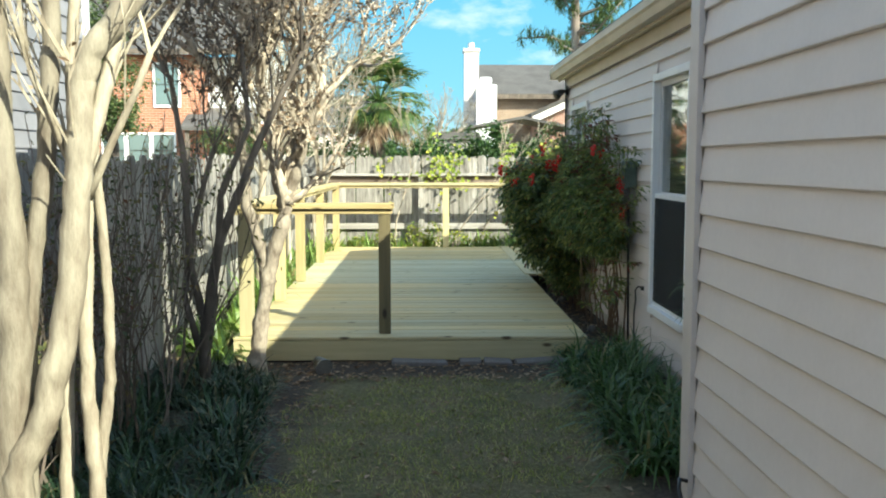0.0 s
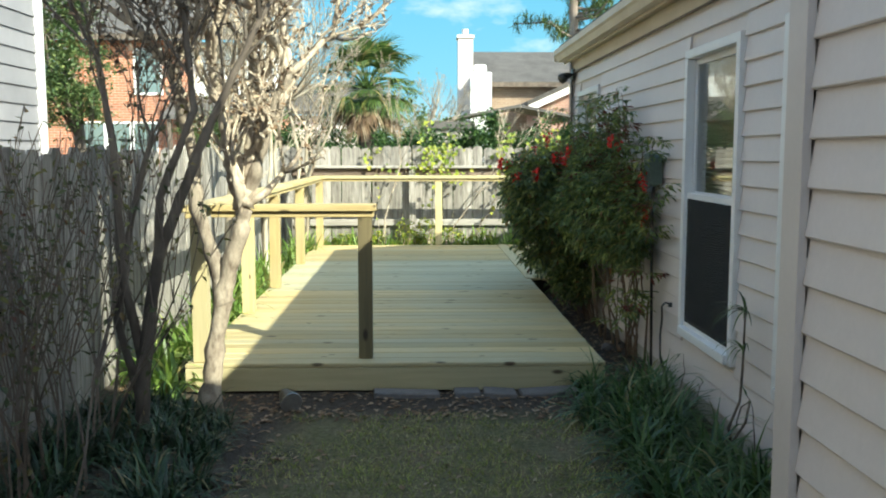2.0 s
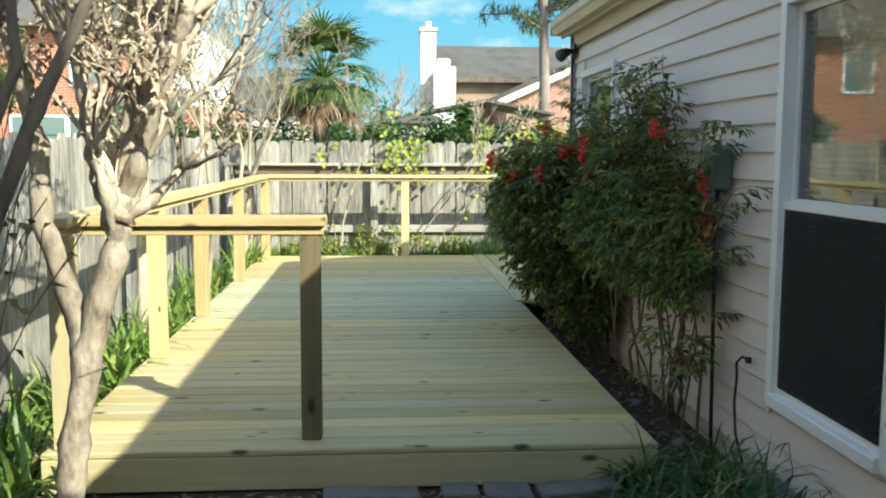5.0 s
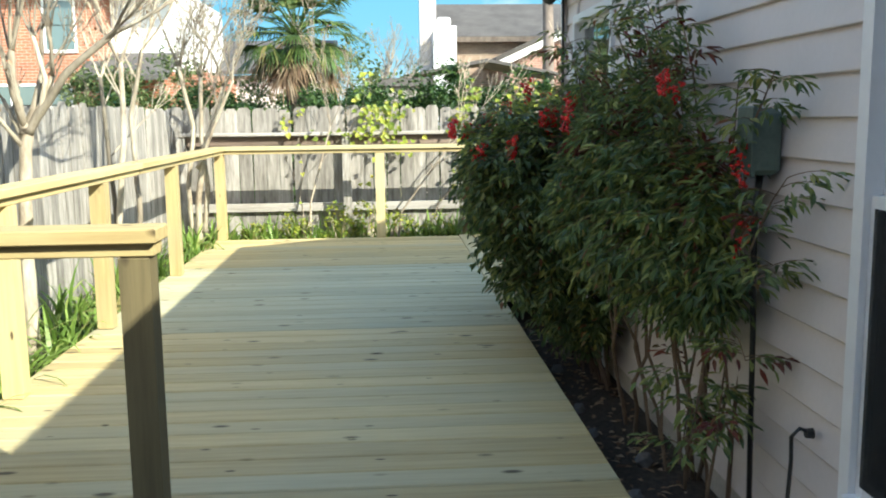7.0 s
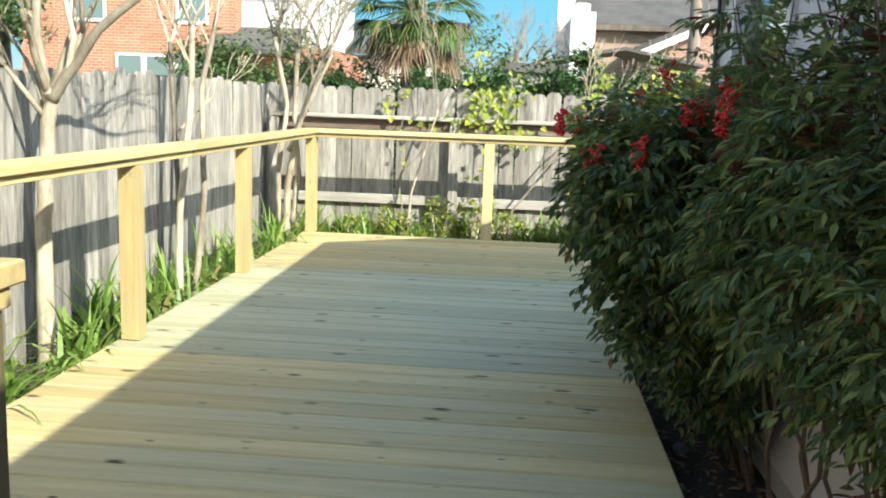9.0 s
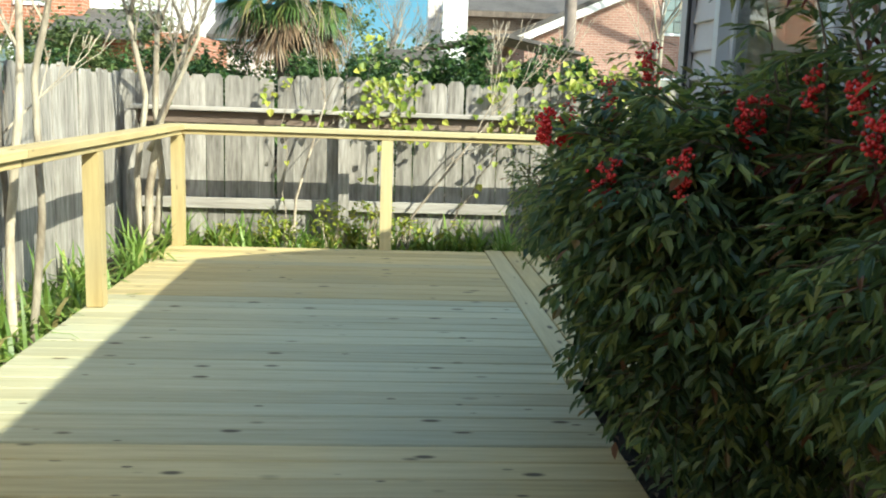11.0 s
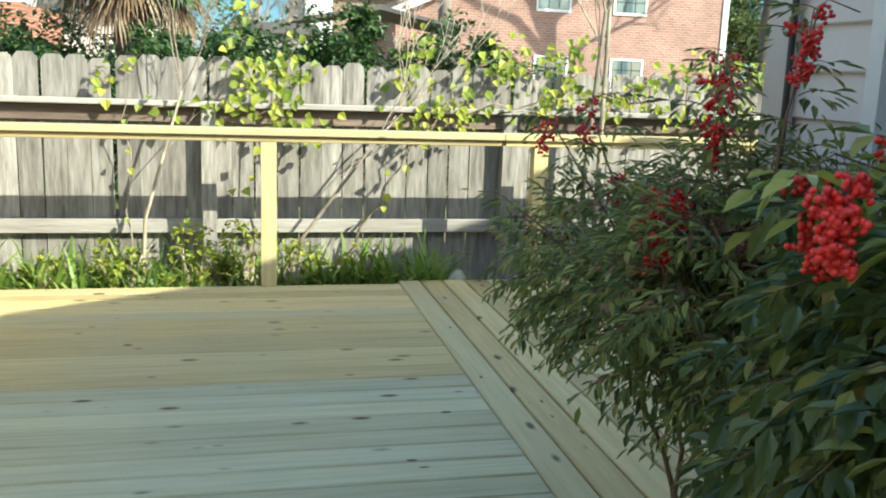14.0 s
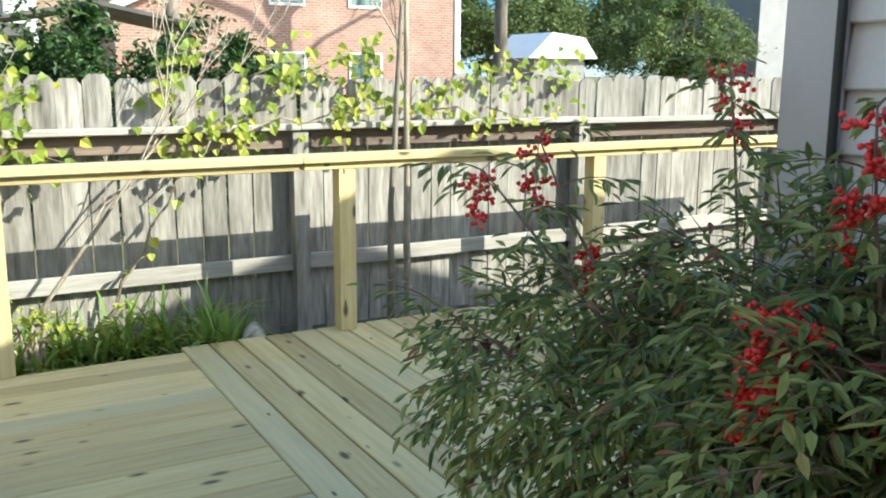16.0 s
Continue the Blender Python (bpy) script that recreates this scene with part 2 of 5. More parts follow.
shift = n.new("ShaderNodeMapRange")
shift.inputs["From Min"].default_value, shift.inputs["From Max"].default_value = -0.62, -0.42
l.new(wob.outputs[0], shift.inputs["Value"])
rightm = n.new("ShaderNodeMapRange")
rightm.inputs["From Min"].default_value, rightm.inputs["From Max"].default_value = 1.15, 0.95
l.new(wob.outputs[0], rightm.inputs["Value"])
frontm = n.new("ShaderNodeMapRange")
frontm.inputs["From Min"].default_value, frontm.inputs["From Max"].default_value = 6.12, 5.78
l.new(sep.outputs[1], frontm.inputs["Value"])
m1 = n.new("ShaderNodeMath")
m1.operation = "MULTIPLY"
l.new(shift.outputs[0], m1.inputs[0])
l.new(rightm.outputs[0], m1.inputs[1])
m2 = n.new("ShaderNodeMath")
m2.operation = "MULTIPLY"
l.new(m1.outputs[0], m2.inputs[0])
l.new(frontm.outputs[0], m2.inputs[1])
far = n.new("ShaderNodeMapRange")
far.inputs["From Min"].default_value, far.inputs["From Max"].default_value = 14.0, 14.6
l.new(sep.outputs[1], far.inputs["Value"])
m3 = n.new("ShaderNodeMath")
m3.operation = "MAXIMUM"
l.new(m2.outputs[0], m3.inputs[0])
l.new(far.outputs[0], m3.inputs[1])
l.new(mix_of(n, l, m3.outputs[0], soil_c, lawn_c), b.inputs["Base Color"])
b.inputs["Roughness"].default_value = 0.95
bump_of(n, l, b, fine, 0.9, 0.02)

lawn_blade = leafy("lawn_blade", [(0.0, (0.15, 0.19, 0.035)), (0.4, (0.28, 0.31, 0.06)), (0.7, (0.40, 0.38, 0.11)), (1.0, (0.46, 0.39, 0.22))], 0.7, 0.25)
lawn_straw = leafy("lawn_straw", [(0.0, (0.16, 0.13, 0.07)), (0.6, (0.27, 0.22, 0.12)), (1.0, (0.37, 0.32, 0.19))], 0.8, 0.15)
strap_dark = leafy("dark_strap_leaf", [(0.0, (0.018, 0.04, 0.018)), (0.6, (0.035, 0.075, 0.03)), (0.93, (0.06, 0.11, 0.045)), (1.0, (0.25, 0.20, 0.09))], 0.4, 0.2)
strap_mid = leafy("green_strap_leaf", [(0.0, (0.03, 0.07, 0.02)), (0.5, (0.075, 0.14, 0.04)), (0.92, (0.14, 0.21, 0.07)), (1.0, (0.30, 0.25, 0.11))], 0.4, 0.3)
strap_bright = leafy("bright_strap_leaf", [(0.0, (0.11, 0.20, 0.035)), (0.6, (0.24, 0.36, 0.075)), (0.9, (0.40, 0.47, 0.14)), (1.0, (0.35, 0.28, 0.12))], 0.45, 0.35)
nandina_leaf = leafy("nandina_leaf", [(0.0, (0.055, 0.095, 0.040)), (0.45, (0.115, 0.165, 0.058)), (0.8, (0.20, 0.24, 0.075)), (0.975, (0.36, 0.38, 0.11)), (0.99, (0.26, 0.12, 0.06)), (1.0, (0.30, 0.14, 0.07))], 0.34, 0.32)
nandina_mid = leafy("green_nandina_leaf", [(0.0, (0.075, 0.125, 0.050)), (0.45, (0.155, 0.215, 0.072)), (0.8, (0.26, 0.305, 0.092)), (0.975, (0.42, 0.43, 0.13)), (0.99, (0.26, 0.12, 0.06)), (1.0, (0.30, 0.14, 0.07))], 0.34, 0.36)
nandina_pale = leafy("olive_nandina_leaf", [(0.0, (0.095, 0.14, 0.05)), (0.45, (0.20, 0.25, 0.08)), (0.8, (0.33, 0.355, 0.11)), (0.96, (0.46, 0.45, 0.15)), (0.985, (0.28, 0.13, 0.07)), (1.0, (0.32, 0.15, 0.08))], 0.36, 0.40)
red_leaf = leafy("red_nandina_leaf", [(0.0, (0.10, 0.02, 0.015)), (0.6, (0.22, 0.05, 0.03)), (1.0, (0.12, 0.10, 0.04))], 0.4, 0.3)
vine_leaf = leafy("yellow_green_vine_leaf", [(0.0, (0.16, 0.24, 0.04)), (0.5, (0.34, 0.40, 0.06)), (1.0, (0.52, 0.50, 0.09))], 0.5, 0.4)
dry_leaf = leafy("dry_brown_leaf", [(0.0, (0.13, 0.07, 0.04)), (0.6, (0.30, 0.20, 0.12)), (1.0, (0.42, 0.32, 0.22))], 0.8, 0.15)
dead_grass = leafy("dead_grass", [(0.0, (0.22, 0.17, 0.10)), (0.6, (0.40, 0.33, 0.21)), (1.0, (0.52, 0.46, 0.32))], 0.8, 0.2)
hedge_leaf = leafy("hedge_leaf", [(0.0, (0.02, 0.05, 0.015)), (0.6, (0.05, 0.11, 0.03)), (1.0, (0.12, 0.19, 0.05))], 0.45, 0.3)
oak_leaf = leafy("oak_leaf", [(0.0, (0.07, 0.11, 0.04)), (0.6, (0.16, 0.22, 0.08)), (1.0, (0.30, 0.34, 0.14))], 0.5, 0.42)
new_growth = leafy("yellow_green_new_growth", [(0.0, (0.16, 0.22, 0.05)), (0.5, (0.30, 0.36, 0.075)), (1.0, (0.46, 0.48, 0.13))], 0.34, 0.4)
pine_needle = leafy("pine_needle", [(0.0, (0.04, 0.08, 0.03)), (0.6, (0.09, 0.14, 0.04)), (1.0, (0.17, 0.21, 0.07))], 0.6, 0.3)
palm_leaf = leafy("palm_frond", [(0.0, (0.04, 0.08, 0.025)), (0.6, (0.09, 0.15, 0.035)), (0.9, (0.22, 0.25, 0.07)), (1.0, (0.34, 0.27, 0.12))], 0.5, 0.3)
berry_red = rough_surface("red_berry", (0.66, 0.022, 0.022), (0.82, 0.05, 0.042), 0.25, (1, 1, 1), 60, 20, 0.02, 0.8, 1.2, True)


# ---- mesh helpers ----
class Build:
    """Collects vertices and faces for one mesh."""

    def __init__(self):
        self.v, self.f = [], []

    def add(self, vs, fs):
        o = len(self.v)
        self.v += [tuple(p) for p in vs]
        self.f += [tuple(o + i for i in f) for f in fs]
        return self

    def box(self, x0, x1, y0, y1, z0, z1):
        vs = [(x, y, z) for z in (z0, z1) for x, y in ((x0, y0), (x1, y0), (x1, y1), (x0, y1))]
        return self.add(vs, [(3, 2, 1, 0), (4, 5, 6, 7), (0, 1, 5, 4), (1, 2, 6, 5), (2, 3, 7, 6), (3, 0, 4, 7)])

    def chamfered(self, x0, x1, y0, y1, z0, z1, c=0.004):
        """A box with all its long and short edges cut back a little."""
        rings = [(z0, c), (z0 + c, 0), (z1 - c, 0), (z1, c)]
        vs = [(x, y, z) for z, i in rings for x, y in ((x0 + i, y0 + i), (x1 - i, y0 + i), (x1 - i, y1 - i), (x0 + i, y1 - i))]
        fs = [(3, 2, 1, 0), (12, 13, 14, 15)]
        for r in range(3):
            a = r * 4
            fs += [(a + i, a + (i + 1) % 4, a + 4 + (i + 1) % 4, a + 4 + i) for i in range(4)]
        return self.add(vs, fs)

    def prism(self, outline, y0, y1, axis=1):
        """An outline of two coordinates drawn out along an axis (0 x, 1 y, 2 z)."""
        def put(p, d):
            return (d, p[0], p[1]) if axis == 0 else (p[0], d, p[1]) if axis == 1 else (p[0], p[1], d)
        k = len(outline)
        vs = [put(p, y0) for p in outline] + [put(p, y1) for p in outline]
        fs = [tuple(range(k - 1, -1, -1)), tuple(range(k, 2 * k))] + [(i, (i + 1) % k, k + (i + 1) % k, k + i) for i in range(k)]
        return self.add(vs, fs)

    def tube(self, pts, radii, sides=7, cap=True):
        pts = [Vector(p) for p in pts]
        o = len(self.v)
        ref = Vector((0.31, 0.95, 0.1))
        for i, p in enumerate(pts):
            d = (pts[min(i + 1, len(pts) - 1)] - pts[max(i - 1, 0)])
            d = d.normalized() if d.length > 1e-9 else Vector((0, 0, 1))
            u = d.cross(ref)
            u = u.normalized() if u.length > 1e-4 else d.orthogonal().normalized()
            w = d.cross(u)
            for k in range(sides):
                a = 2 * math.pi * k / sides
                self.v.append(tuple(p + (u * math.cos(a) + w * math.sin(a)) * radii[i]))
        for i in range(len(pts) - 1):
            for k in range(sides):
                a, b2 = o + i * sides + k, o + i * sides + (k + 1) % sides
                self.f.append((a, b2, b2 + sides, a + sides))
        if cap:
            self.f.append(tuple(range(o + sides - 1, o - 1, -1)))
            e = o + (len(pts) - 1) * sides
            self.f.append(tuple(range(e, e + sides)))
        return self

    def blade(self, base, tip_way, length, width, droop, steps=4, side=None):
        """A long narrow leaf that bends down towards its tip."""
        p, d = Vector(base), Vector(tip_way).normalized()
        s = Vector(side) if side else d.cross(Vector((0, 0, 1)))
        s = s.normalized() if s.length > 1e-4 else Vector((1, 0, 0))
        o = len(self.v)
        for i in range(steps):
            w = width * (1 - (i / steps) ** 2) * 0.5
            self.v += [tuple(p - s * w), tuple(p + s * w)]
            p = p + d * (length / steps)
            d = (d + Vector((0, 0, -droop / steps))).normalized()
        self.v.append(tuple(p))
        for i in range(steps - 1):
            a = o + 2 * i
            self.f.append((a, a + 1, a + 3, a + 2))
        a = o + 2 * (steps - 1)
        self.f.append((a, a + 1, a + 2))
        return self

    def leaflet(self, base, way, normal, length, width):
        """A small pointed leaf folded along its rib."""
        b0, d, nn = Vector(base), Vector(way).normalized(), Vector(normal)
        s = d.cross(nn)
        s = s.normalized() if s.length > 1e-4 else d.orthogonal().normalized()
        up = s.cross(d)
        m0 = b0 + d * length * 0.42
        lift = up * width * 0.22
        vs = [b0, m0 + s * width * 0.5 + lift, b0 + d * length - up * length * 0.06, m0 - s * width * 0.5 + lift]
        return self.add(vs, [(0, 1, 2), (0, 2, 3)])

    def leaf(self, base, way, normal, length, width, belly=0.36):
        """A leaf with curved sides, folded along its rib and bent a little at the tip."""
        b0, d, nn = Vector(base), Vector(way).normalized(), Vector(normal)
        s = d.cross(nn)
        s = s.normalized() if s.length > 1e-4 else d.orthogonal().normalized()
        up = s.cross(d)
        lift = up * width * 0.2
        m0, m1 = b0 + d * length * belly, b0 + d * length * (belly + 0.34)
        tip = b0 + d * length - up * length * 0.1
        w0, w1 = s * width * 0.5, s * width * 0.36
        return self.add([b0, m0 + w0 + lift, m1 + w1 + lift * 0.6, tip, m1 - w1 + lift * 0.6, m0 - w0 + lift], [(0, 1, 2, 3), (0, 3, 4, 5)])

    def ball(self, c, r):
        """A small round berry."""
        c = Vector(c)
        t = 0.5257 * r
        u = 0.8507 * r
        vs = [(-t, 0, u), (t, 0, u), (-t, 0, -u), (t, 0, -u), (0, u, t), (0, u, -t), (0, -u, t), (0, -u, -t), (u, t, 0), (-u, t, 0), (u, -t, 0), (-u, -t, 0)]
        fs = [(0, 1, 4), (0, 4, 9), (9, 4, 5), (4, 8, 5), (4, 1, 8), (8, 1, 10), (8, 10, 3), (5, 8, 3), (5, 3, 2), (2, 3, 7), (7, 3, 10), (7, 10, 6), (7, 6, 11), (11, 6, 0), (0, 6, 1), (6, 10, 1), (9, 11, 0), (9, 2, 11), (9, 5, 2), (7, 11, 2)]
        return self.add([c + Vector(p) for p in vs], fs)

    def mesh(self, name, smooth=False):
        me = bpy.data.meshes.new(name)
        me.from_pydata(self.v, [], self.f)
        if smooth:
            me.polygons.foreach_set("use_smooth", [True] * len(me.polygons))
        me.update()
        return me


def part(name, shape, material, parent=None, label="", at=(0, 0, 0), turn=(0, 0, 0), smooth=False, kind=""):
    """One mesh object under a thing or a part; shape is a Build or a mesh that is shared."""
    me = shape.mesh(name, smooth) if isinstance(shape, Build) else shape
    if not me.materials:
        me.materials.append(material)
    ob = new(name, me)
    ob.location = at
    ob.rotation_euler = [radians(a) for a in turn]
    ob.parent = parent
    return tagged(ob, label=label, kind=kind)


def thing(name, label, category, at=(0, 0, 0), group="", kind=""):
    e = new(name)
    e.empty_display_size = 0.1
    e.location = at
    return tagged(e, label, category, group, kind)


def solid(name, shape, material, label, category, kind="", at=(0, 0, 0), smooth=False, group=""):
    return tagged(part(name, shape, material, None, at=at, smooth=smooth), label, category, group, kind)


rnd = random.Random(7)

# ---- ground ----
def ground_height(x, y):
    return 0.012 * noise.noise((x * 0.9, y * 0.9, 0)) + 0.006 * noise.noise((x * 3.1, y * 3.1, 4))


g = Build()
xs = [-600, -60, -15, -6] + [-3 + 0.25 * i for i in range(27)] + [5, 8, 15, 60, 600]
ys = [-600, -60, -10, -3] + [0.25 * i for i in range(61)] + [17, 22, 40, 100, 600]
for yy in ys:
    for xx in xs:
        g.v.append((xx, yy, ground_height(xx, yy) if -4 < xx < 5 and -1 < yy < 16 else 0.0))
for j in range(len(ys) - 1):
    for i in range(len(xs) - 1):
        a = j * len(xs) + i
        g.f.append((a, a + 1, a + 1 + len(xs), a + len(xs)))
solid("ground", g, ground_mat, "dry winter lawn with bare dark soil beds", "ground", "structure", smooth=True)

# ---- deck ----
FY = 10.20
DECK_Z, FRONT, BACK, LEFT, RIGHT, TURN_X, TURN_Y, FAR_RIGHT = 0.18, 6.45, 13.36, -1.20, 1.285, 1.25, 10.07, 5.6
deck = thing("deck", "new yellow-green treated pine deck on low joists", "deck", (0, 0, 0))
PITCH, THICK = 0.1425, 0.027


def plank_mesh(name, length, axis, width=0.1343):
    bld = Build()
    if axis == 0:
        bld.chamfered(0, length, 0, width, -THICK, 0, 0.0055)
    else:
        bld.chamfered(0, width, 0, length, -THICK, 0, 0.0055)
    return bld.mesh(name)


long_plank, short_plank = plank_mesh("deck_board", RIGHT - LEFT, 0), plank_mesh("deck_board", TURN_X - LEFT - 0.004, 0)
green_long, green_short = plank_mesh("deck_board", RIGHT - LEFT, 0), plank_mesh("deck_board", TURN_X - LEFT - 0.004, 0)
for me in (green_long, green_short):
    me.materials.append(deck_green)
y = FRONT
while y + 0.1 < BACK:
    short = y + PITCH > TURN_Y
    part("deck_board", (green_short if short else green_long) if 9.2 < y < 11.45 else short_plank if short else long_plank, deck_x, deck, at=(LEFT, y, DECK_Z + rnd.uniform(-0.0015, 0.0015)))
    y += PITCH
house_plank = plank_mesh("deck_board", BACK - FY - 0.002, 1)
side_plank = plank_mesh("deck_board", BACK - TURN_Y + 0.01, 1)
x = TURN_X
while x < FAR_RIGHT:
    part("deck_board", side_plank if x < 1.5 else house_plank, deck_y, deck, at=(x, TURN_Y if x < 1.5 else FY + 0.012, DECK_Z + rnd.uniform(-0.0015, 0.0015)))
    x += PITCH
part("fascia_board", Build().chamfered(LEFT, RIGHT, FRONT - 0.0, FRONT + 0.036, 0.012, DECK_Z - THICK - 0.002), deck_x, deck)
part("fascia_board", Build().chamfered(LEFT + 0.002, LEFT + 0.038, FRONT + 0.04, BACK - 0.02, 0.012, DECK_Z - THICK - 0.002), deck_y, deck)
part("fascia_board", Build().chamfered(RIGHT - 0.045, RIGHT - 0.008, FRONT + 0.04, TURN_Y - 0.01, 0.03, DECK_Z - THICK - 0.002), deck_y, deck)
part("fascia_board", Build().chamfered(LEFT + 0.04, FAR_RIGHT, BACK - 0.05, BACK - 0.012, 0.012, DECK_Z - THICK - 0.002), deck_x, deck)
for xx in (-0.8, -0.4, 0.0, 0.4, 0.8):
    part("joist", Build().box(xx - 0.02, xx + 0.02, FRONT + 0.04, BACK - 0.06, 0.012, DECK_Z - THICK - 0.002), deck_y, deck)
for xx in (1.6, 2.4, 3.2, 4.0, 4.8, 5.5):
    part("joist", Build().box(xx - 0.02, xx + 0.02, FY + 0.04, BACK - 0.06, 0.012, DECK_Z - THICK - 0.002), deck_y, deck)

# ---- railing ----
railing = thing("deck_railing", "new treated pine railing with square posts and flat cap", "railing", (0, 0, DECK_Z))
P = 0.0445
post_shape = Build().chamfered(-P, P, -P, P, 0, 1.034 - DECK_Z, 0.005).mesh("post")
LX, BY = -1.135, 13.30
for px, py in [(LX + 0.02, 6.53), (-0.146, 6.60), (LX, 8.15), (LX, 9.48), (LX, 11.27), (LX, BY), (0.455, BY), (2.105, BY), (3.75, BY), (5.4, BY)]:
    # this one post is slimmer and gets a darker brown pine
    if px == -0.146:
        part("post", Build().chamfered(-0.041, 0.041, -0.041, 0.041, 0, 1.034 - DECK_Z, 0.005), dark_post, railing, "darker brown post", at=(px, py, 0))
    else:
        part("post", post_shape, deck_z, railing, at=(px, py, 0))
R0, R1, R2 = 1.036 - DECK_Z, 1.072 - DECK_Z, 1.112 - DECK_Z


def rail_run(x0, x1, y0, y1, mat):
    """A flat cap over a narrower board under it."""
    if x1 - x0 > y1 - y0:
        part("rail", Build().chamfered(x0 + 0.012, x1 - 0.012, y0 + 0.025, y1 - 0.025, R0, R1 - 0.002, 0.003), mat, railing)
    else:
        part("rail", Build().chamfered(x0 + 0.025, x1 - 0.025, y0 + 0.012, y1 - 0.012, R0, R1 - 0.002, 0.003), mat, railing)
    part("cap_board", Build().chamfered(x0, x1, y0, y1, R1, R2, 0.004), mat, railing)


rail_run(LX + 0.075, -0.08, 6.53, 6.67, deck_x)
rail_run(LX - 0.07, LX + 0.07, 6.45, 10.2, deck_y)
rail_run(LX - 0.07, LX + 0.07, 10.204, BY - 0.072, deck_y)
rail_run(LX - 0.07, 1.86, BY - 0.07, BY + 0.07, deck_x)
rail_run(1.864, FAR_RIGHT, BY - 0.07, BY + 0.07, deck_x)
# ---- house ----
WX, NX, NY, FY = 1.70, 1.092, 3.43, 10.20
LAP = 0.116
HY0, NY0, CH = -6.0, 1.20, 5.0
WINS = [(4.06, 4.89), (5.50, 6.28), (8.86, 9.72)]
WZ0, WZ1 = 0.43, 1.935
wall = solid("wall_main", Build().box(WX + 0.02, WX + 0.14, HY0, WINS[0][0], 0.0, 2.4).box(WX + 0.02, WX + 0.14, WINS[0][1], WINS[1][0], 0.0, 2.4).box(WX + 0.02, WX + 0.14, WINS[1][1], WINS[2][0], 0.0, 2.4).box(WX + 0.02, WX + 0.14, WINS[2][1], FY - 0.02, 0.0, 2.4)
             .box(WX + 0.021, WX + 0.139, HY0, FY - 0.02, 2.4, 2.42).box(WX + 0.021, WX + 0.139, WINS[0][0], WINS[0][1], 0.0, WZ0).box(WX + 0.021, WX + 0.139, WINS[1][0], WINS[1][1], 0.0, WZ0).box(WX + 0.021, WX + 0.139, WINS[2][0], WINS[2][1], 0.0, WZ0)
             .box(WX + 0.021, WX + 0.139, WINS[0][0], WINS[0][1], WZ1, 2.4).box(WX + 0.021, WX + 0.139, WINS[1][0], WINS[1][1], WZ1, 2.4).box(WX + 0.021, WX + 0.139, WINS[2][0], WINS[2][1], WZ1, 2.4),
             siding_paint, "house wall in beige vinyl lap siding", "wall", "structure")
solid("foundation", Build().box(WX + 0.01, WX + 0.16, HY0, FY - 0.01, -0.05, 0.095).box(NX + 0.015, WX + 0.009, NY0 + 0.01, NY - 0.01, -0.05, 0.05), concrete, "cream concrete slab edge under the siding", "foundation", "structure")


def lap_board(length, exposure=LAP):
    """One course of lap siding along y: thick at its lower edge, a small rounded lip."""
    out = [(0.018, 0.0), (0.0, 0.0), (-0.003, 0.004), (-0.002, 0.012), (0.012, exposure - 0.002), (0.014, exposure + 0.012), (0.018, exposure + 0.012)]
    return Build().prism(out, 0, length, 1)


boards = {}


def course(parent, x, y0, y1, z, mat):
    key = round(y1 - y0, 3)
    if key not in boards:
        boards[key] = lap_board(y1 - y0).mesh("siding_board")
    part("siding_board", boards[key], mat, parent, at=(x, y0, z))


row = 0
while 0.10 + row * LAP < 2.12:
    z = 0.10 + row * LAP
    spans = [HY0, FY - 0.13]
    cuts = []
    for a, b2 in WINS:
        if z + LAP > WZ0 - 0.055 and z < WZ1 + 0.05:
            cuts.append((a - 0.05, b2 + 0.05))
    start = spans[0]
    for a, b2 in cuts:
        course(wall, WX, start, a, z, siding_paint)
        start = b2
    course(wall, WX, start, spans[1], z, siding_paint)
    row += 1
TOP = 0.10 + row * LAP

# unseen above SHOULDER: shaft added, narrowed so sun passes to the knobby tree
SHOULDER, SHAFT_Y = 2.44, 3.08
near_wall = solid("chimney_chase", Build().box(NX + 0.02, WX + 0.018, NY0 + 0.02, NY - 0.02, 0.0, SHOULDER).box(NX + 0.021, WX + 0.017, NY0 + 0.021, SHAFT_Y - 0.02, SHOULDER, CH), siding_paint, "chimney chase clad in beige vinyl lap siding, unseen top shaped for its shadow", "wall", "structure")
row = 0
while 0.056 + row * LAP < CH - LAP:
    z = 0.056 + row * LAP
    course(near_wall, NX, NY0 + 0.125, (NY if z + LAP < SHOULDER else SHAFT_Y) - 0.118, z, siding_paint)
    row += 1
solid("chimney_shoulder", Build().chamfered(NX - 0.03, WX + 0.018, SHAFT_Y + 0.001, NY + 0.03, SHOULDER + 0.002, SHOULDER + 0.04, 0.006), trim_paint, "pale ledge added where the unseen shaft narrows", "trim", "structure")
solid("chimney_cap", Build().chamfered(NX - 0.06, WX + 0.06, NY0 - 0.06, SHAFT_Y + 0.06, CH + 0.002, CH + 0.08, 0.01), trim_paint, "pale cap added on top of the unseen shaft", "trim", "structure")


def corner_post(name, x, y, top, wide, label, low=0.10):
    """An L-shaped corner trim with folded edges."""
    bld = Build().box(x - 0.012, x + 0.008, y - wide, y, low, top).box(x + 0.0085, x + wide, y - 0.012, y + 0.006, low, top).box(x - 0.017, x + 0.004, y - wide - 0.012, y - wide + 0.003, low, top)
    return solid(name, bld, trim_paint, label, "corner trim", "structure")


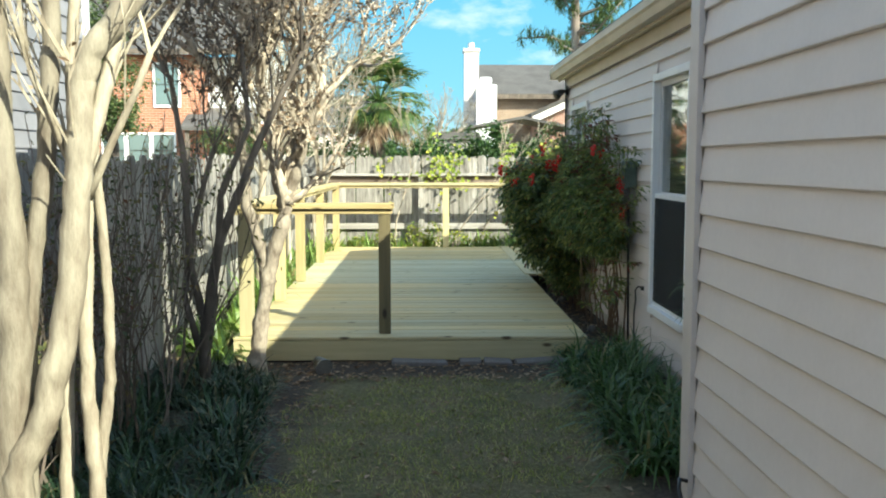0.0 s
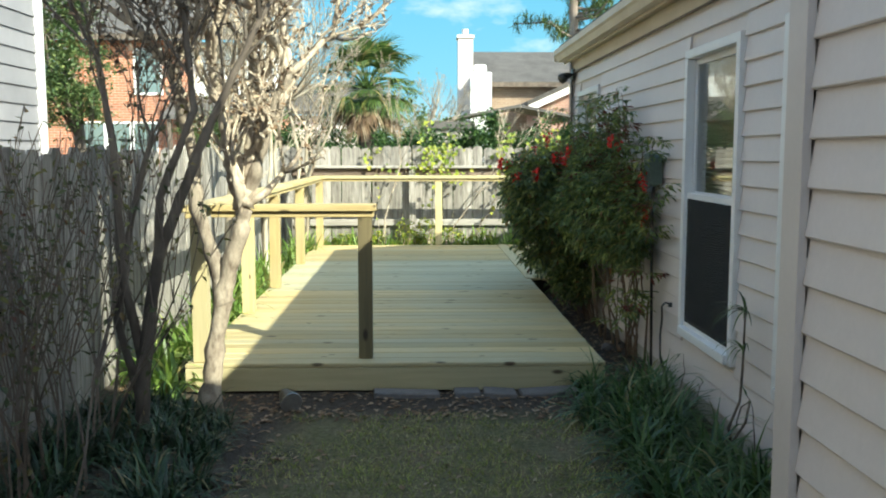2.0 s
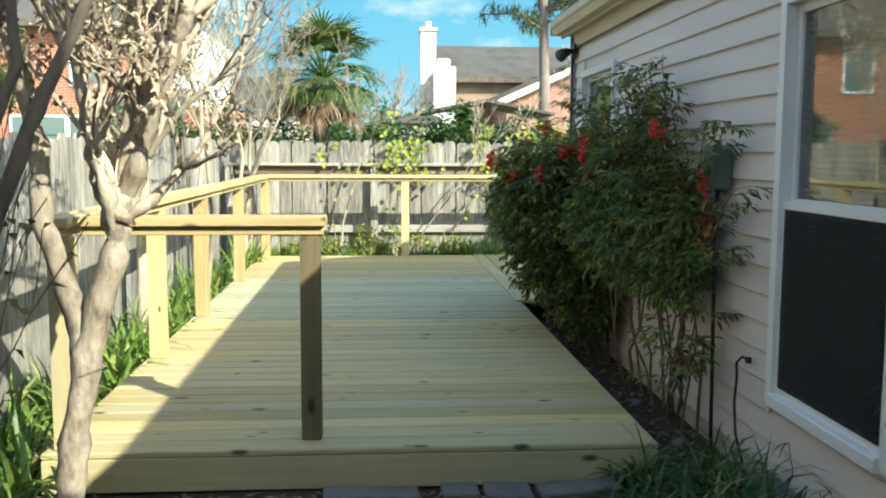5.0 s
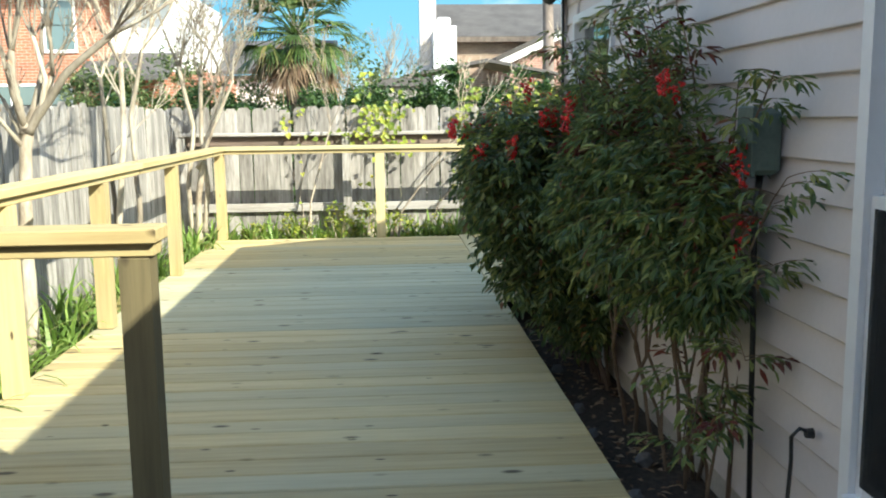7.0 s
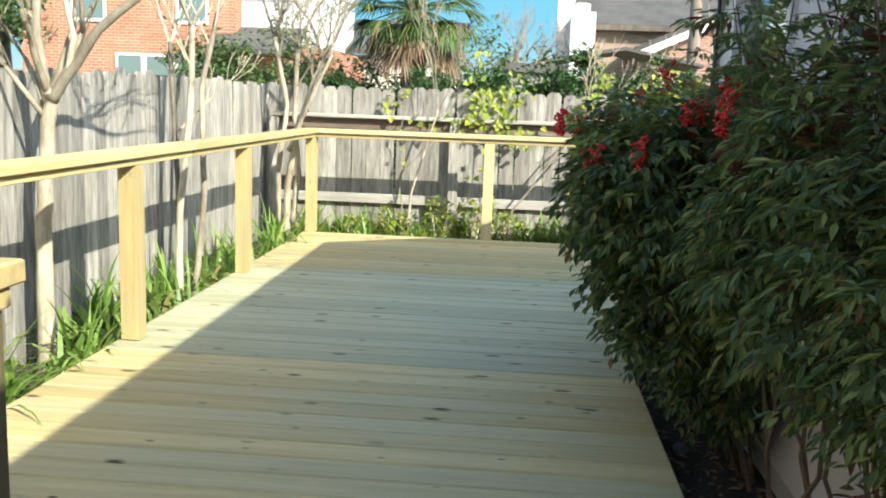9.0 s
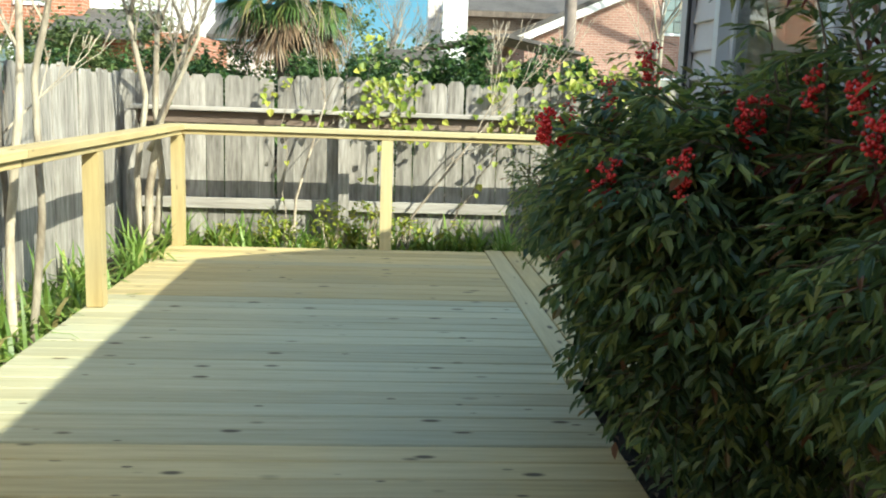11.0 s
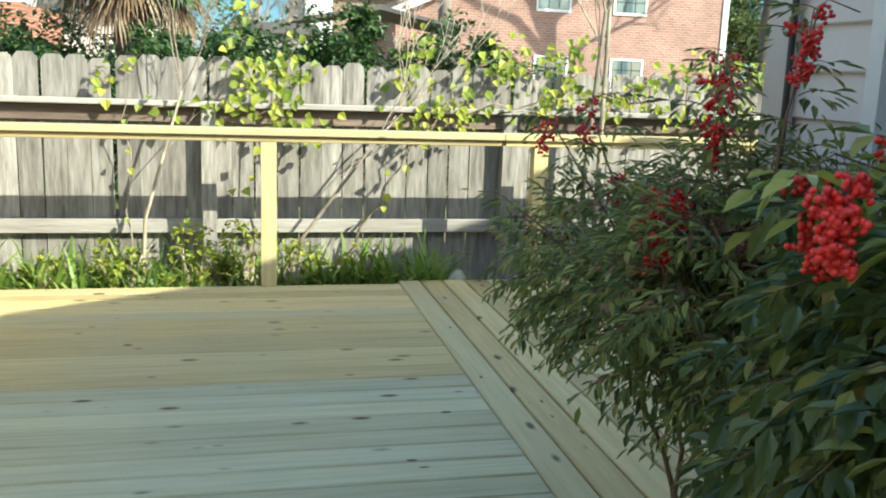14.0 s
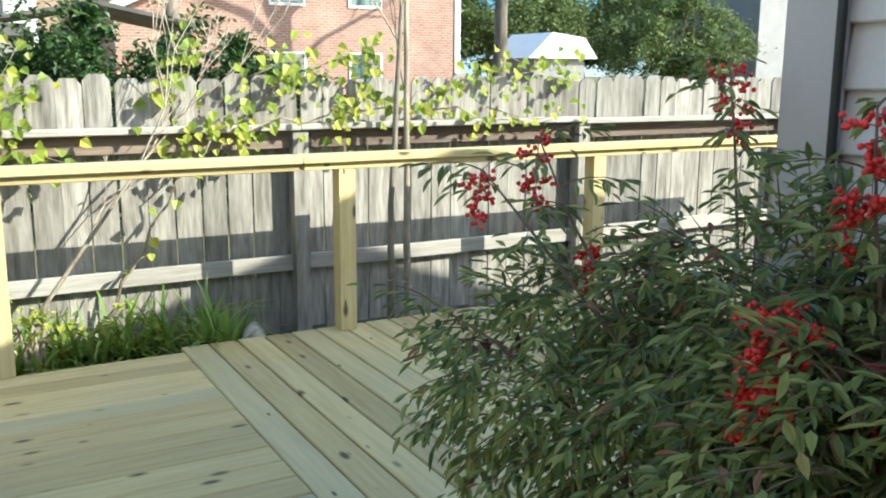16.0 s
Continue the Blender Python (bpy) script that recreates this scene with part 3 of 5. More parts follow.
corner_post("trim_corner_near", NX, NY, SHOULDER, 0.105, "pale beige vinyl corner trim on the projecting wall")
corner_post("trim_corner_shaft", NX, SHAFT_Y, CH, 0.105, "pale beige vinyl corner trim on the unseen added shaft", SHOULDER + 0.045)
corner_post("trim_corner_far", WX, FY, 2.3, 0.115, "pale beige vinyl corner trim at the end of the house")
solid("frieze", Build().box(WX - 0.012, WX + 0.018, HY0, FY + 0.004, TOP + 0.004, 2.30), cream_paint, "cream frieze board under the eaves", "trim", "structure")
solid("drip_edge", Build().box(WX - 0.022, WX - 0.013, HY0, FY - 0.08, TOP - 0.004, TOP + 0.008), bark_dark, "dark gap line along the top of the siding", "trim", "structure")
solid("soffit", Build().box(WX - 0.06, WX + 0.4, HY0, FY + 0.02, 2.302, 2.33), cream_paint, "cream soffit under the roof edge", "soffit", "structure")
solid("fascia", Build().box(WX - 0.085, WX - 0.062, HY0, FY + 0.03, 2.285, 2.43), cream_paint, "cream painted fascia board", "fascia", "structure")
gutter = thing("gutter", "cream metal rain gutter along the roof edge", "gutter", (WX, FY - 0.03, 2.3))
gp = [(-0.088, 2.41), (-0.088, 2.30), (-0.15, 2.30), (-0.17, 2.345), (-0.185, 2.36), (-0.185, 2.41), (-0.178, 2.41), (-0.178, 2.364), (-0.164, 2.35), (-0.146, 2.306), (-0.094, 2.306), (-0.094, 2.41)]
part("trough", Build().prism([(a, b2 - 2.3) for a, b2 in gp], NY + 0.02 - FY, 0.03, 1).box(-0.18, -0.09, 0.028, 0.032, 0.002, 0.105), cream_paint, gutter)
flood = thing("flood_lamp", "small dark outdoor flood lamp under the eaves", "lamp", (WX - 0.013, 10.02, 2.17))
part("plate", Build().chamfered(-0.02, 0, -0.05, 0.05, -0.05, 0.05, 0.006), dark_plastic, flood)
part("lamp_head", Build().tube([(-0.02, 0, 0), (-0.06, -0.01, -0.01), (-0.10, -0.03, -0.03), (-0.13, -0.05, -0.05)], [0.012, 0.03, 0.045, 0.05], 10), dark_plastic, flood, smooth=True)
part("lamp_head", Build().tube([(-0.02, 0.02, 0), (-0.05, 0.05, -0.01), (-0.09, 0.08, -0.03)], [0.012, 0.03, 0.045], 10), steel, flood, smooth=True)
part("cable", Build().tube([(-0.012, 0.045, -0.03), (-0.012, 0.045, -0.12), (-0.010, 0.05, -0.5), (-0.012, 0.046, -1.1), (-0.010, 0.05, -1.9)], [0.009] * 5, 8), dark_plastic, flood, "thin dark cable running down the corner", smooth=True)
# roof, rising away from the gutter, and the walls that close the house
SL = 0.337
RX, RZ = 5.75, 2.42 + SL * (5.75 - WX + 0.13)
EX = 2 * RX - WX + 0.13
roof = Build().prism([(WX - 0.13, 2.42), (RX, RZ), (EX, 2.42), (EX, 2.46), (RX, RZ + 0.04), (WX - 0.13, 2.46)], HY0 - 0.1, FY + 0.02, 1)
solid("roof", roof, shingle, "grey asphalt shingle roof of the house", "roof", "structure")
solid("wall_end", Build().prism([(WX + 0.145, 0.0), (9.7, 0.0), (9.7, 2.41), (RX, RZ - 0.02), (WX + 0.145, 2.41)], FY - 0.15, FY - 0.01, 1), siding_paint, "gable end wall of the house in beige siding", "wall", "structure")
solid("wall_far_side", Build().box(9.55, 9.69, HY0, FY - 0.16, 0, 2.41), siding_paint, "far side wall of the house", "wall", "structure")
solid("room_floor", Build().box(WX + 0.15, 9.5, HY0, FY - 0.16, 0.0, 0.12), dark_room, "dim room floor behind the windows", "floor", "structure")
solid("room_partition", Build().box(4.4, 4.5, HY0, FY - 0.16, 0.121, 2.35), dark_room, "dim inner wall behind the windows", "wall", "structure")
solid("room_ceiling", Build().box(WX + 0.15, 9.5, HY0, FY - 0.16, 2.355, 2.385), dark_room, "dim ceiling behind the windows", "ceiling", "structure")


def window(name, y0, y1):
    """A white vinyl single-hung window: frame, two sashes, blind above, dark screen below."""
    w, h = y1 - y0, WZ1 - WZ0
    t = thing(name, "white vinyl single-hung window with blinds and dark lower screen", "window", (WX, y0, WZ0), "house windows", "structure")
    f = 0.05
    part("casing", Build().chamfered(-0.022, 0.03, -f, 0.0, -f, h + f, 0.004), white_vinyl, t)
    part("casing", Build().chamfered(-0.022, 0.03, w, w + f, -f, h + f, 0.004), white_vinyl, t)
    part("casing", Build().chamfered(-0.022, 0.03, 0.001, w - 0.001, h, h + f, 0.004), white_vinyl, t)
    part("window_sill", Build().chamfered(-0.04, 0.03, 0.001, w - 0.001, -f, 0.0, 0.004), white_vinyl, t)
    mid = 1.19 - WZ0
    for z0, z1, dx in ((0.0, mid, 0.0), (mid - 0.03, h, 0.03)):
        s = part("sash", Build().box(dx - 0.004, dx + 0.022, 0.002, 0.035, z0, z1).box(dx - 0.004, dx + 0.022, w - 0.035, w - 0.002, z0, z1)
                 .box(dx - 0.003, dx + 0.021, 0.036, w - 0.036, z0, z0 + 0.04).box(dx - 0.003, dx + 0.021, 0.036, w - 0.036, z1 - 0.035, z1), white_vinyl, t)
        pane = part("pane", Build().box(dx + 0.008, dx + 0.012, 0.036, w - 0.036, z0 + 0.041, z1 - 0.036), glass, s, "clear glass")
        pane.visible_shadow = False
    part("insect_screen", Build().box(-0.010, -0.007, 0.03, w - 0.03, 0.03, mid - 0.03), screen_mesh, t, "dark insect screen")
    part("reveal", Build().box(0.06, 0.14, -0.012, -0.001, 0, h).box(0.06, 0.14, w + 0.001, w + 0.012, 0, h), white_vinyl, t)
    z = h - 0.03
    slat = Build().add([(-0.011, 0, 0.010), (-0.011, w - 0.05, 0.010), (0.0, w - 0.05, 0.003), (0.0, 0, 0.003), (0.013, 0, -0.010), (0.013, w - 0.05, -0.010)], [(0, 1, 2, 3), (3, 2, 5, 4)]).mesh("slat")
    blind = part("blind", Build().chamfered(0.058, 0.09, 0.02, w - 0.02, h - 0.03, h - 0.002, 0.003), blind_slat, t)
    while z > 0.03:
        part("slat", slat, blind_slat, blind, at=(0.068, 0.025, z))
        z -= 0.024
    return t


for i, (a, b2) in enumerate(WINS):
    window(f"window_{i + 1}", a, b2)

# ---- fences ----
def picket_mesh(h, w=0.134):
    c = 0.028
    out = [(0, 0), (w, 0), (w, h - c * 1.2), (w - c, h), (c, h), (0, h - c * 1.2)]
    return Build().prism(out, 0, 0.016, 1).mesh("picket")


pickets = [picket_mesh(1.46), picket_mesh(1.475), picket_mesh(1.45, 0.128), picket_mesh(1.48, 0.137)]
FBY, FLX = 13.90, -1.72
fence_back = thing("fence_back", "weathered grey cedar board fence with rails on this side", "fence", (0, FBY, 0), kind="structure")
x = FLX - 0.02
while x < 11.0:
    part("picket", rnd.choice(pickets), fence_wood, fence_back, at=(x, rnd.uniform(-0.004, 0.004), 0.03 + rnd.uniform(-0.012, 0.012)), turn=(0, rnd.uniform(-0.5, 0.5), 0))
    x += 0.142
posts_x = [FLX + 0.1, 0.10, 2.06, 4.05, 6.0, 8.0, 10.0]
fp = Build().chamfered(-P, P, -0.105, -0.016, 0, 1.20, 0.006).mesh("fence_post")
for i, px in enumerate(posts_x):
    part("fence_post", fp, fence_wood, fence_back, at=(px, 0, 0))
for a, b2 in zip(posts_x[:-1], posts_x[1:]):
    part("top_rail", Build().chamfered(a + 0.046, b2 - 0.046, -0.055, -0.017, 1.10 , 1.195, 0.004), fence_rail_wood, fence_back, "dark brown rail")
    part("bottom_rail", Build().chamfered(a + 0.046, b2 - 0.046, -0.055, -0.017, 0.40, 0.49, 0.004), fence_cap_wood, fence_back)
    part("rail_cap", Build().chamfered(a + 0.002, b2 - 0.002, -0.125, -0.017, 1.201, 1.236, 0.005), fence_cap_wood, fence_back, turn=(0, rnd.uniform(-0.25, 0.25), 0))
fence_left = thing("fence_left", "weathered grey cedar board fence along the side yard", "fence", (FLX, 0, 0), kind="structure")
y = -3.0
while y < FBY - 0.1:
    part("picket", rnd.choice(pickets), fence_wood, fence_left, at=(rnd.uniform(-0.004, 0.004), y, 0.035 - 0.065 * min(1, max(0, (11 - y) / 4)) + rnd.uniform(-0.014, 0.014)), turn=(rnd.uniform(-0.5, 0.5), 0, 90))
    y += 0.142
for z0 in (0.3, 1.15):
    part("rail", Build().box(-0.06, -0.02, -3.0, FBY - 0.12, z0, z0 + 0.09), fence_rail_wood, fence_left)

# behind the camera, unseen: added board gate, and block dimming light from that side
gate = thing("fence_gate", "unseen weathered board gate and fence added to close the side yard", "fence", (0, -2.4, 0), kind="structure")
x = FLX
while x < WX - 0.05:
    part("picket", rnd.choice(pickets), fence_wood, gate, at=(x, 0, 0.03), turn=(0, rnd.uniform(-0.5, 0.5), 0))
    x += 0.142
part("rail", Build().box(FLX, WX, 0.018, 0.056, 0.3, 0.39).box(FLX, WX, 0.018, 0.056, 1.2, 1.29), fence_rail_wood, gate)
solid("house_behind", Build().box(-9, 3.6, -14, -6.5, 0, 5.6), grey_siding, "unseen two-storey grey block added to dim light from behind", "house", "structure")
solid("house_behind_roof", Build().prism([(-14.4, 5.6), (-6.1, 5.6), (-10.2, 8.2)], -9.3, 3.9, 0), shingle, "grey shingle roof of the unseen added block", "roof", "structure")

# ---- plants ----
def wander(rng, p, d, length, steps, bend):
    """A bent line from p along d."""
    pts = [Vector(p)]
    d = Vector(d).normalized()
    for _ in range(steps):
        d = (d + Vector((rng.uniform(-bend, bend), rng.uniform(-bend, bend), rng.uniform(-bend * 0.5, bend * 0.7)))).normalized()
        pts.append(pts[-1] + d * (length / steps))
    return pts, d


def grow(rng, wood, twigs, leaves, p, d, length, r, depth, bend=0.22, spread=0.55, knob=0.0, leafiness=0.3, min_r=0.0025, up=0.15):
    """A limb that forks into thinner limbs; the thin ends are twigs, some with dry leaves or pods."""
    steps = max(3, int(length / (0.045 if knob > 0.3 and r > 0.012 else 0.09)))
    pts, d2 = wander(rng, p, d, length, steps, bend * 0.5)
    r1 = max(r * 0.68, min_r)
    radii = []
    for i in range(steps + 1):
        f = i / steps
        k = 1 + (knob * rng.uniform(-0.25, 1.0) if knob and rng.random() < 0.6 else 0)
        radii.append((r + (r1 - r) * f) * k)
    if knob and depth > 0:
        radii[-1] = r1 * (1 + knob * 0.55)
    target = wood if r > 0.011 else twigs
    target.tube(pts, radii, 8 if r > 0.03 else 6 if r > 0.011 else 4, cap=r > 0.011)
    if r < 0.014 and leaves is not None:
        for q in pts[1:]:
            if rng.random() < leafiness:
                w = Vector((rng.uniform(-1, 1), rng.uniform(-1, 1), rng.uniform(-1, 0.6)))
                leaves.leaflet(q, w, (rng.uniform(-1, 1), rng.uniform(-1, 1), 1), rng.uniform(0.02, 0.05), rng.uniform(0.012, 0.028))
    if knob > 0.25:
        for q in pts:
            if rng.random() < 0.8:
                w = Vector((rng.uniform(-1, 1), rng.uniform(-1, 1), rng.uniform(-1, 1)))
                wood.leaflet(q + w * r * 0.5, w, (rng.uniform(-1, 1), rng.uniform(-1, 1), 0.3), rng.uniform(0.015, 0.04), rng.uniform(0.010, 0.024))
    if depth <= 0:
        return
    for _ in range(rng.choice((2, 2, 3)) if depth > 1 else rng.choice((2, 3, 3))):
        nd = (d2 + Vector((rng.uniform(-1, 1), rng.uniform(-1, 1), rng.uniform(-0.4, 0.8))) * spread + Vector((0, 0, up))).normalized()
        grow(rng, wood, twigs, leaves, pts[-1], nd, length * rng.uniform(0.62, 0.9), r1 * rng.uniform(0.66, 0.92), depth - 1, bend, spread, knob * 0.9, leafiness, min_r, up)
    if depth > 1 and rng.random() < 0.7:
        q = pts[len(pts) // 2]
        nd = (d2 + Vector((rng.uniform(-1, 1), rng.uniform(-1, 1), rng.uniform(-0.2, 0.6))) * 0.9).normalized()
        grow(rng, wood, twigs, leaves, q, nd, length * 0.6, r1 * 0.4, max(depth - 2, 0), bend, spread, 0, leafiness, min_r, up)


def bare_tree(name, label, at, stems, seed, bark, depth=4, knob=0.0, leafiness=0.3, bend=0.22, spread=0.55, twig_bark=None, up=0.15, fork=0.72):
    """A leafless small tree of several stems: each stem is base offset, way points and radius."""
    rng = random.Random(seed)
    t = thing(name, label, "tree", at)
    wood, twigs, leaves = Build(), Build(), Build()
    for pts, r0, r1 in stems:
        pts = [Vector(q) for q in pts]
        fine_pts, radii = [], []
        for i in range(len(pts) - 1):
            for k in range(6):
                f = k / 6
                w = pts[i].lerp(pts[i + 1], f)
                fine_pts.append(w + Vector((rng.uniform(-1, 1), rng.uniform(-1, 1), 0)) * min(0.008, r0 * 0.12))
                g2 = (i + f) / (len(pts) - 1)
                lump = 1 + (knob * rng.uniform(-0.12, 0.3) if knob else rng.uniform(-0.05, 0.07))
                radii.append((r0 + (r1 - r0) * g2) * lump * (1.35 if i == 0 and k == 0 else 1))
        fine_pts += [pts[-1], pts[-1] + (pts[-1] - pts[-2]).normalized() * r1 * 0.8]
        radii += [r1 * 0.92, r1 * 0.45]
        part("trunk", Build().tube(fine_pts, radii, 12), bark, t, smooth=True)
        way = (pts[-1] - pts[-2]).normalized()
        for _ in range(3):
            nd = (way + Vector((rng.uniform(-1, 1), rng.uniform(-1, 1), rng.uniform(-0.1, 0.6))) * 0.7).normalized()
            grow(rng, wood, twigs, leaves, pts[-1] - way * r1 * rng.uniform(0, 1.5), nd, rng.uniform(0.24, 0.5), r1 * fork * rng.uniform(0.8, 1.1), depth, bend, spread, knob, leafiness, up=up)
        for _ in range(3 if knob > 0.3 else 2 if knob else 1):
            q = pts[-2].lerp(pts[-1], rng.uniform(0.3, 0.8))
            nd = (way + Vector((rng.uniform(-1, 1), rng.uniform(-1, 1), 0.3)) * 0.9).normalized()
            grow(rng, wood, twigs, leaves, q, nd, 0.3, r1 * 0.5, depth - 1, bend, spread, knob, leafiness, up=up)
    part("limbs", wood, bark, t, smooth=True, kind="stuff")
    part("twigs", twigs, twig_bark or bark, t, "thin bare twigs", kind="stuff")
    if leaves.f:
        part("dry_leaves", leaves, dry_leaf, t, "few dry brown leaves and pods", kind="stuff")
    return t


# near crape myrtle with several pale trunks
bare_tree("crape_myrtle", "pale multi-stemmed crape myrtle with smooth bare trunks", (-1.015, 2.95, 0), [
    ([(-0.12, -0.04, 0.0), (-0.11, -0.04, 0.52), (-0.098, -0.03, 0.85), (-0.10, -0.02, 1.14), (-0.118, -0.02, 1.53), (-0.13, 0.0, 1.86), (-0.18, 0.0, 2.4)], 0.058, 0.034),
    ([(-0.10, 0.03, 0.0), (-0.10, 0.03, 0.52), (-0.086, 0.03, 0.77), (-0.063, 0.03, 1.08), (-0.02, 0.04, 1.32), (0.004, 0.04, 1.55), (0.023, 0.05, 1.79), (0.0, 0.06, 2.3)], 0.034, 0.026),
    ([(-0.02, 0.10, 0.0), (0.0, 0.10, 0.58), (0.016, 0.10, 0.85), (0.046, 0.10, 1.11), (0.058, 0.10, 1.40), (0.053, 0.10, 1.64), (0.09, 0.12, 2.2)], 0.023, 0.016),
    ([(-0.13, -0.05, 0.0), (-0.09, -0.06, 0.45), (-0.002, -0.06, 0.63), (0.058, -0.05, 0.86), (0.10, -0.04, 1.14), (0.125, -0.04, 1.46), (0.13, -0.03, 1.63), (0.179, -0.03, 1.74), (0.263, -0.02, 1.84), (0.42, 0.0, 2.15)], 0.047, 0.034),
    ([(0.128, -0.03, 1.36), (0.165, -0.02, 1.50), (0.205, 0.0, 1.66), (0.224, 0.02, 1.78), (0.25, 0.04, 2.2)], 0.024, 0.020),
    ([(-0.04, 0.14, 0.45), (0.015, 0.14, 0.85), (0.02, 0.14, 1.10), (0.03, 0.14, 1.40)], 0.014, 0.011),
    ([(0.125, 0.03, 0.0), (0.112, 0.03, 0.43), (0.095, 0.03, 0.65), (0.10, 0.03, 0.89), (0.11, 0.04, 1.30)], 0.027, 0.020),
    ([(0.11, 0.06, 0.40), (0.137, 0.06, 0.59), (0.156, 0.06, 0.71), (0.159, 0.06, 0.95), (0.149, 0.06, 1.18), (0.12, 0.07, 1.6)], 0.019, 0.014)], 11, bark_pale, 3, 0.0, 0.1)
# knobby crape myrtle at the corner of the deck
bare_tree("crape_myrtle", "knobby crape myrtle with peeling tan bark and dry pods", (-0.97, 6.02, 0), [
    ([(0.0, 0.0, 0.0), (0.04, 0.02, 0.35), (0.09, 0.03, 0.68), (0.20, 0.03, 1.02), (0.21, 0.05, 1.18)], 0.052, 0.040),
    ([(0.21, 0.05, 1.14), (0.27, 0.05, 1.32), (0.34, 0.05, 1.55), (0.46, 0.06, 1.85)], 0.038, 0.024),
    ([(0.20, 0.05, 1.12), (0.15, 0.02, 1.32), (0.13, 0.0, 1.55), (0.06, 0.0, 1.90)], 0.037, 0.025),
    ([(0.22, 0.05, 1.20), (0.23, 0.12, 1.42), (0.26, 0.15, 1.65), (0.24, 0.2, 1.98)], 0.032, 0.022),
    ([(0.09, 0.04, 0.60), (0.04, 0.05, 0.85), (-0.05, 0.05, 1.12), (-0.05, 0.05, 1.38), (-0.14, 0.05, 1.82)], 0.042, 0.028)], 5, bark_tan, 4, 1.0, 0.45, 0.6, 0.8, up=0.02, fork=0.85)
# this tree stands in shade, and the shade is put into its bark colour
bare_tree("crape_myrtle", "crape myrtle with forking limbs, shade put into its dark bark", (-1.20, 5.60, 0), [
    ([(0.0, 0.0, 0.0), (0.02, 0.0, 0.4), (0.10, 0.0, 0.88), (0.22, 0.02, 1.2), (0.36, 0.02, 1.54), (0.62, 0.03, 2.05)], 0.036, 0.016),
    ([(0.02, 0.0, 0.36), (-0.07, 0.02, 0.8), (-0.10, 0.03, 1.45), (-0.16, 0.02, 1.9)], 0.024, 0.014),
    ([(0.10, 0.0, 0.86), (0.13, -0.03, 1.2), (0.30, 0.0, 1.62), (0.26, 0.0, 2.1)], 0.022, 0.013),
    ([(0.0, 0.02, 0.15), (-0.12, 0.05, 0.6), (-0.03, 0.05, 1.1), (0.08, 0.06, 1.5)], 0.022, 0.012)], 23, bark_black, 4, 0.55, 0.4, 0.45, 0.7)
# trees between the railing and the fence
bare_tree("crape_myrtle", "slender pale crape myrtle behind the railing", (-1.54, 9.40, 0), [
    ([(0.0, 0.0, 0.0), (0.0, 0.0, 0.6), (0.03, 0.0, 1.1), (0.06, 0.0, 1.36)], 0.042, 0.032),
    ([(0.05, 0.0, 1.32), (0.02, 0.01, 1.48), (0.0, 0.0, 1.62), (0.01, 0.0, 1.78)], 0.026, 0.021),
    ([(0.06, 0.0, 1.33), (0.18, 0.02, 1.50), (0.30, 0.0, 1.66), (0.56, 0.05, 1.88)], 0.028, 0.018),
    ([(0.14, 0.01, 1.44), (0.18, 0.0, 1.62), (0.13, 0.0, 1.85)], 0.016, 0.012)], 31, bark_pale, 4, 0.05, 0.12, 0.22, 0.5)
bare_tree("crape_myrtle", "slender multi-stemmed crape myrtle behind the railing", (-1.45, 10.9, 0), [
    ([(0.0, 0.0, 0.0), (-0.03, 0.1, 0.6), (0.05, 0.1, 1.3), (0.03, 0.2, 1.8)], 0.026, 0.018),
    ([(0.06, 0.1, 0.0), (0.12, 0.15, 0.7), (0.05, 0.3, 1.4), (0.16, 0.3, 1.9)], 0.022, 0.016),
    ([(-0.05, 0.2, 0.0), (-0.08, 0.2, 0.8), (-0.14, 0.25, 1.7)], 0.020, 0.015)], 37, bark_pale, 4, 0.05, 0.15, 0.2, 0.5)
bare_tree("crape_myrtle", "multi-stemmed crape myrtle in the fence corner", (-1.38, 13.35, 0), [
    ([(0.0, 0.0, 0.0), (0.0, 0.05, 0.6), (0.10, 0.05, 1.15), (0.30, 0.05, 1.7)], 0.036, 0.022),
    ([(0.05, 0.03, 0.25), (0.10, 0.05, 0.7), (0.06, 0.05, 1.2), (0.08, 0.05, 1.8)], 0.028, 0.02),
    ([(-0.06, 0.05, 0.0), (-0.10, 0.08, 0.7), (-0.02, 0.1, 1.3), (-0.14, 0.1, 1.9)], 0.026, 0.02),
    ([(0.02, 0.0, 0.9), (0.2, -0.05, 1.3), (0.42, -0.1, 1.75)], 0.018, 0.014)], 41, bark_pale, 4, 0.1, 0.15, 0.22, 0.55)
# thin saplings against the back fence
for i, (sx, hgt, lean) in enumerate([(-0.30, 1.3, 0.25), (0.62, 1.0, 0.5), (2.53, 1.9, 0.1), (2.64, 2.0, 0.02)]):
    bare_tree("sapling", "thin bare sapling in front of the back fence", (sx, 13.62, 0), [([(0, 0, 0), (0.1 * lean, 0.02, 0.4 * hgt), (lean, 0.05, hgt)], 0.024 if i > 1 else 0.014, 0.012 if i > 1 else 0.008)], 60 + i, bark_pale if i > 1 else bark_tan, 3, 0.0, 0.2, 0.2, 0.5)


def twiggy_shrub(at, seed, height, count, label):
    """An almost leafless shrub of thin upright stems with a few small leaves."""
    rng = random.Random(seed)
    t = thing("bare_shrub", label, "shrub", at)
    stems, leaves = Build(), Build()
    for _ in range(count):
        p = Vector((rng.uniform(-0.2, 0.2), rng.uniform(-0.35, 0.35), 0))
        d = Vector((rng.uniform(-0.3, 0.35), rng.uniform(-0.4, 0.4), 1))
        grow(rng, stems, stems, leaves, p, d, height * rng.uniform(0.25, 0.42), rng.uniform(0.006, 0.011), 3, 0.2, 0.45, 0, 0.55, 0.002, 0.25)
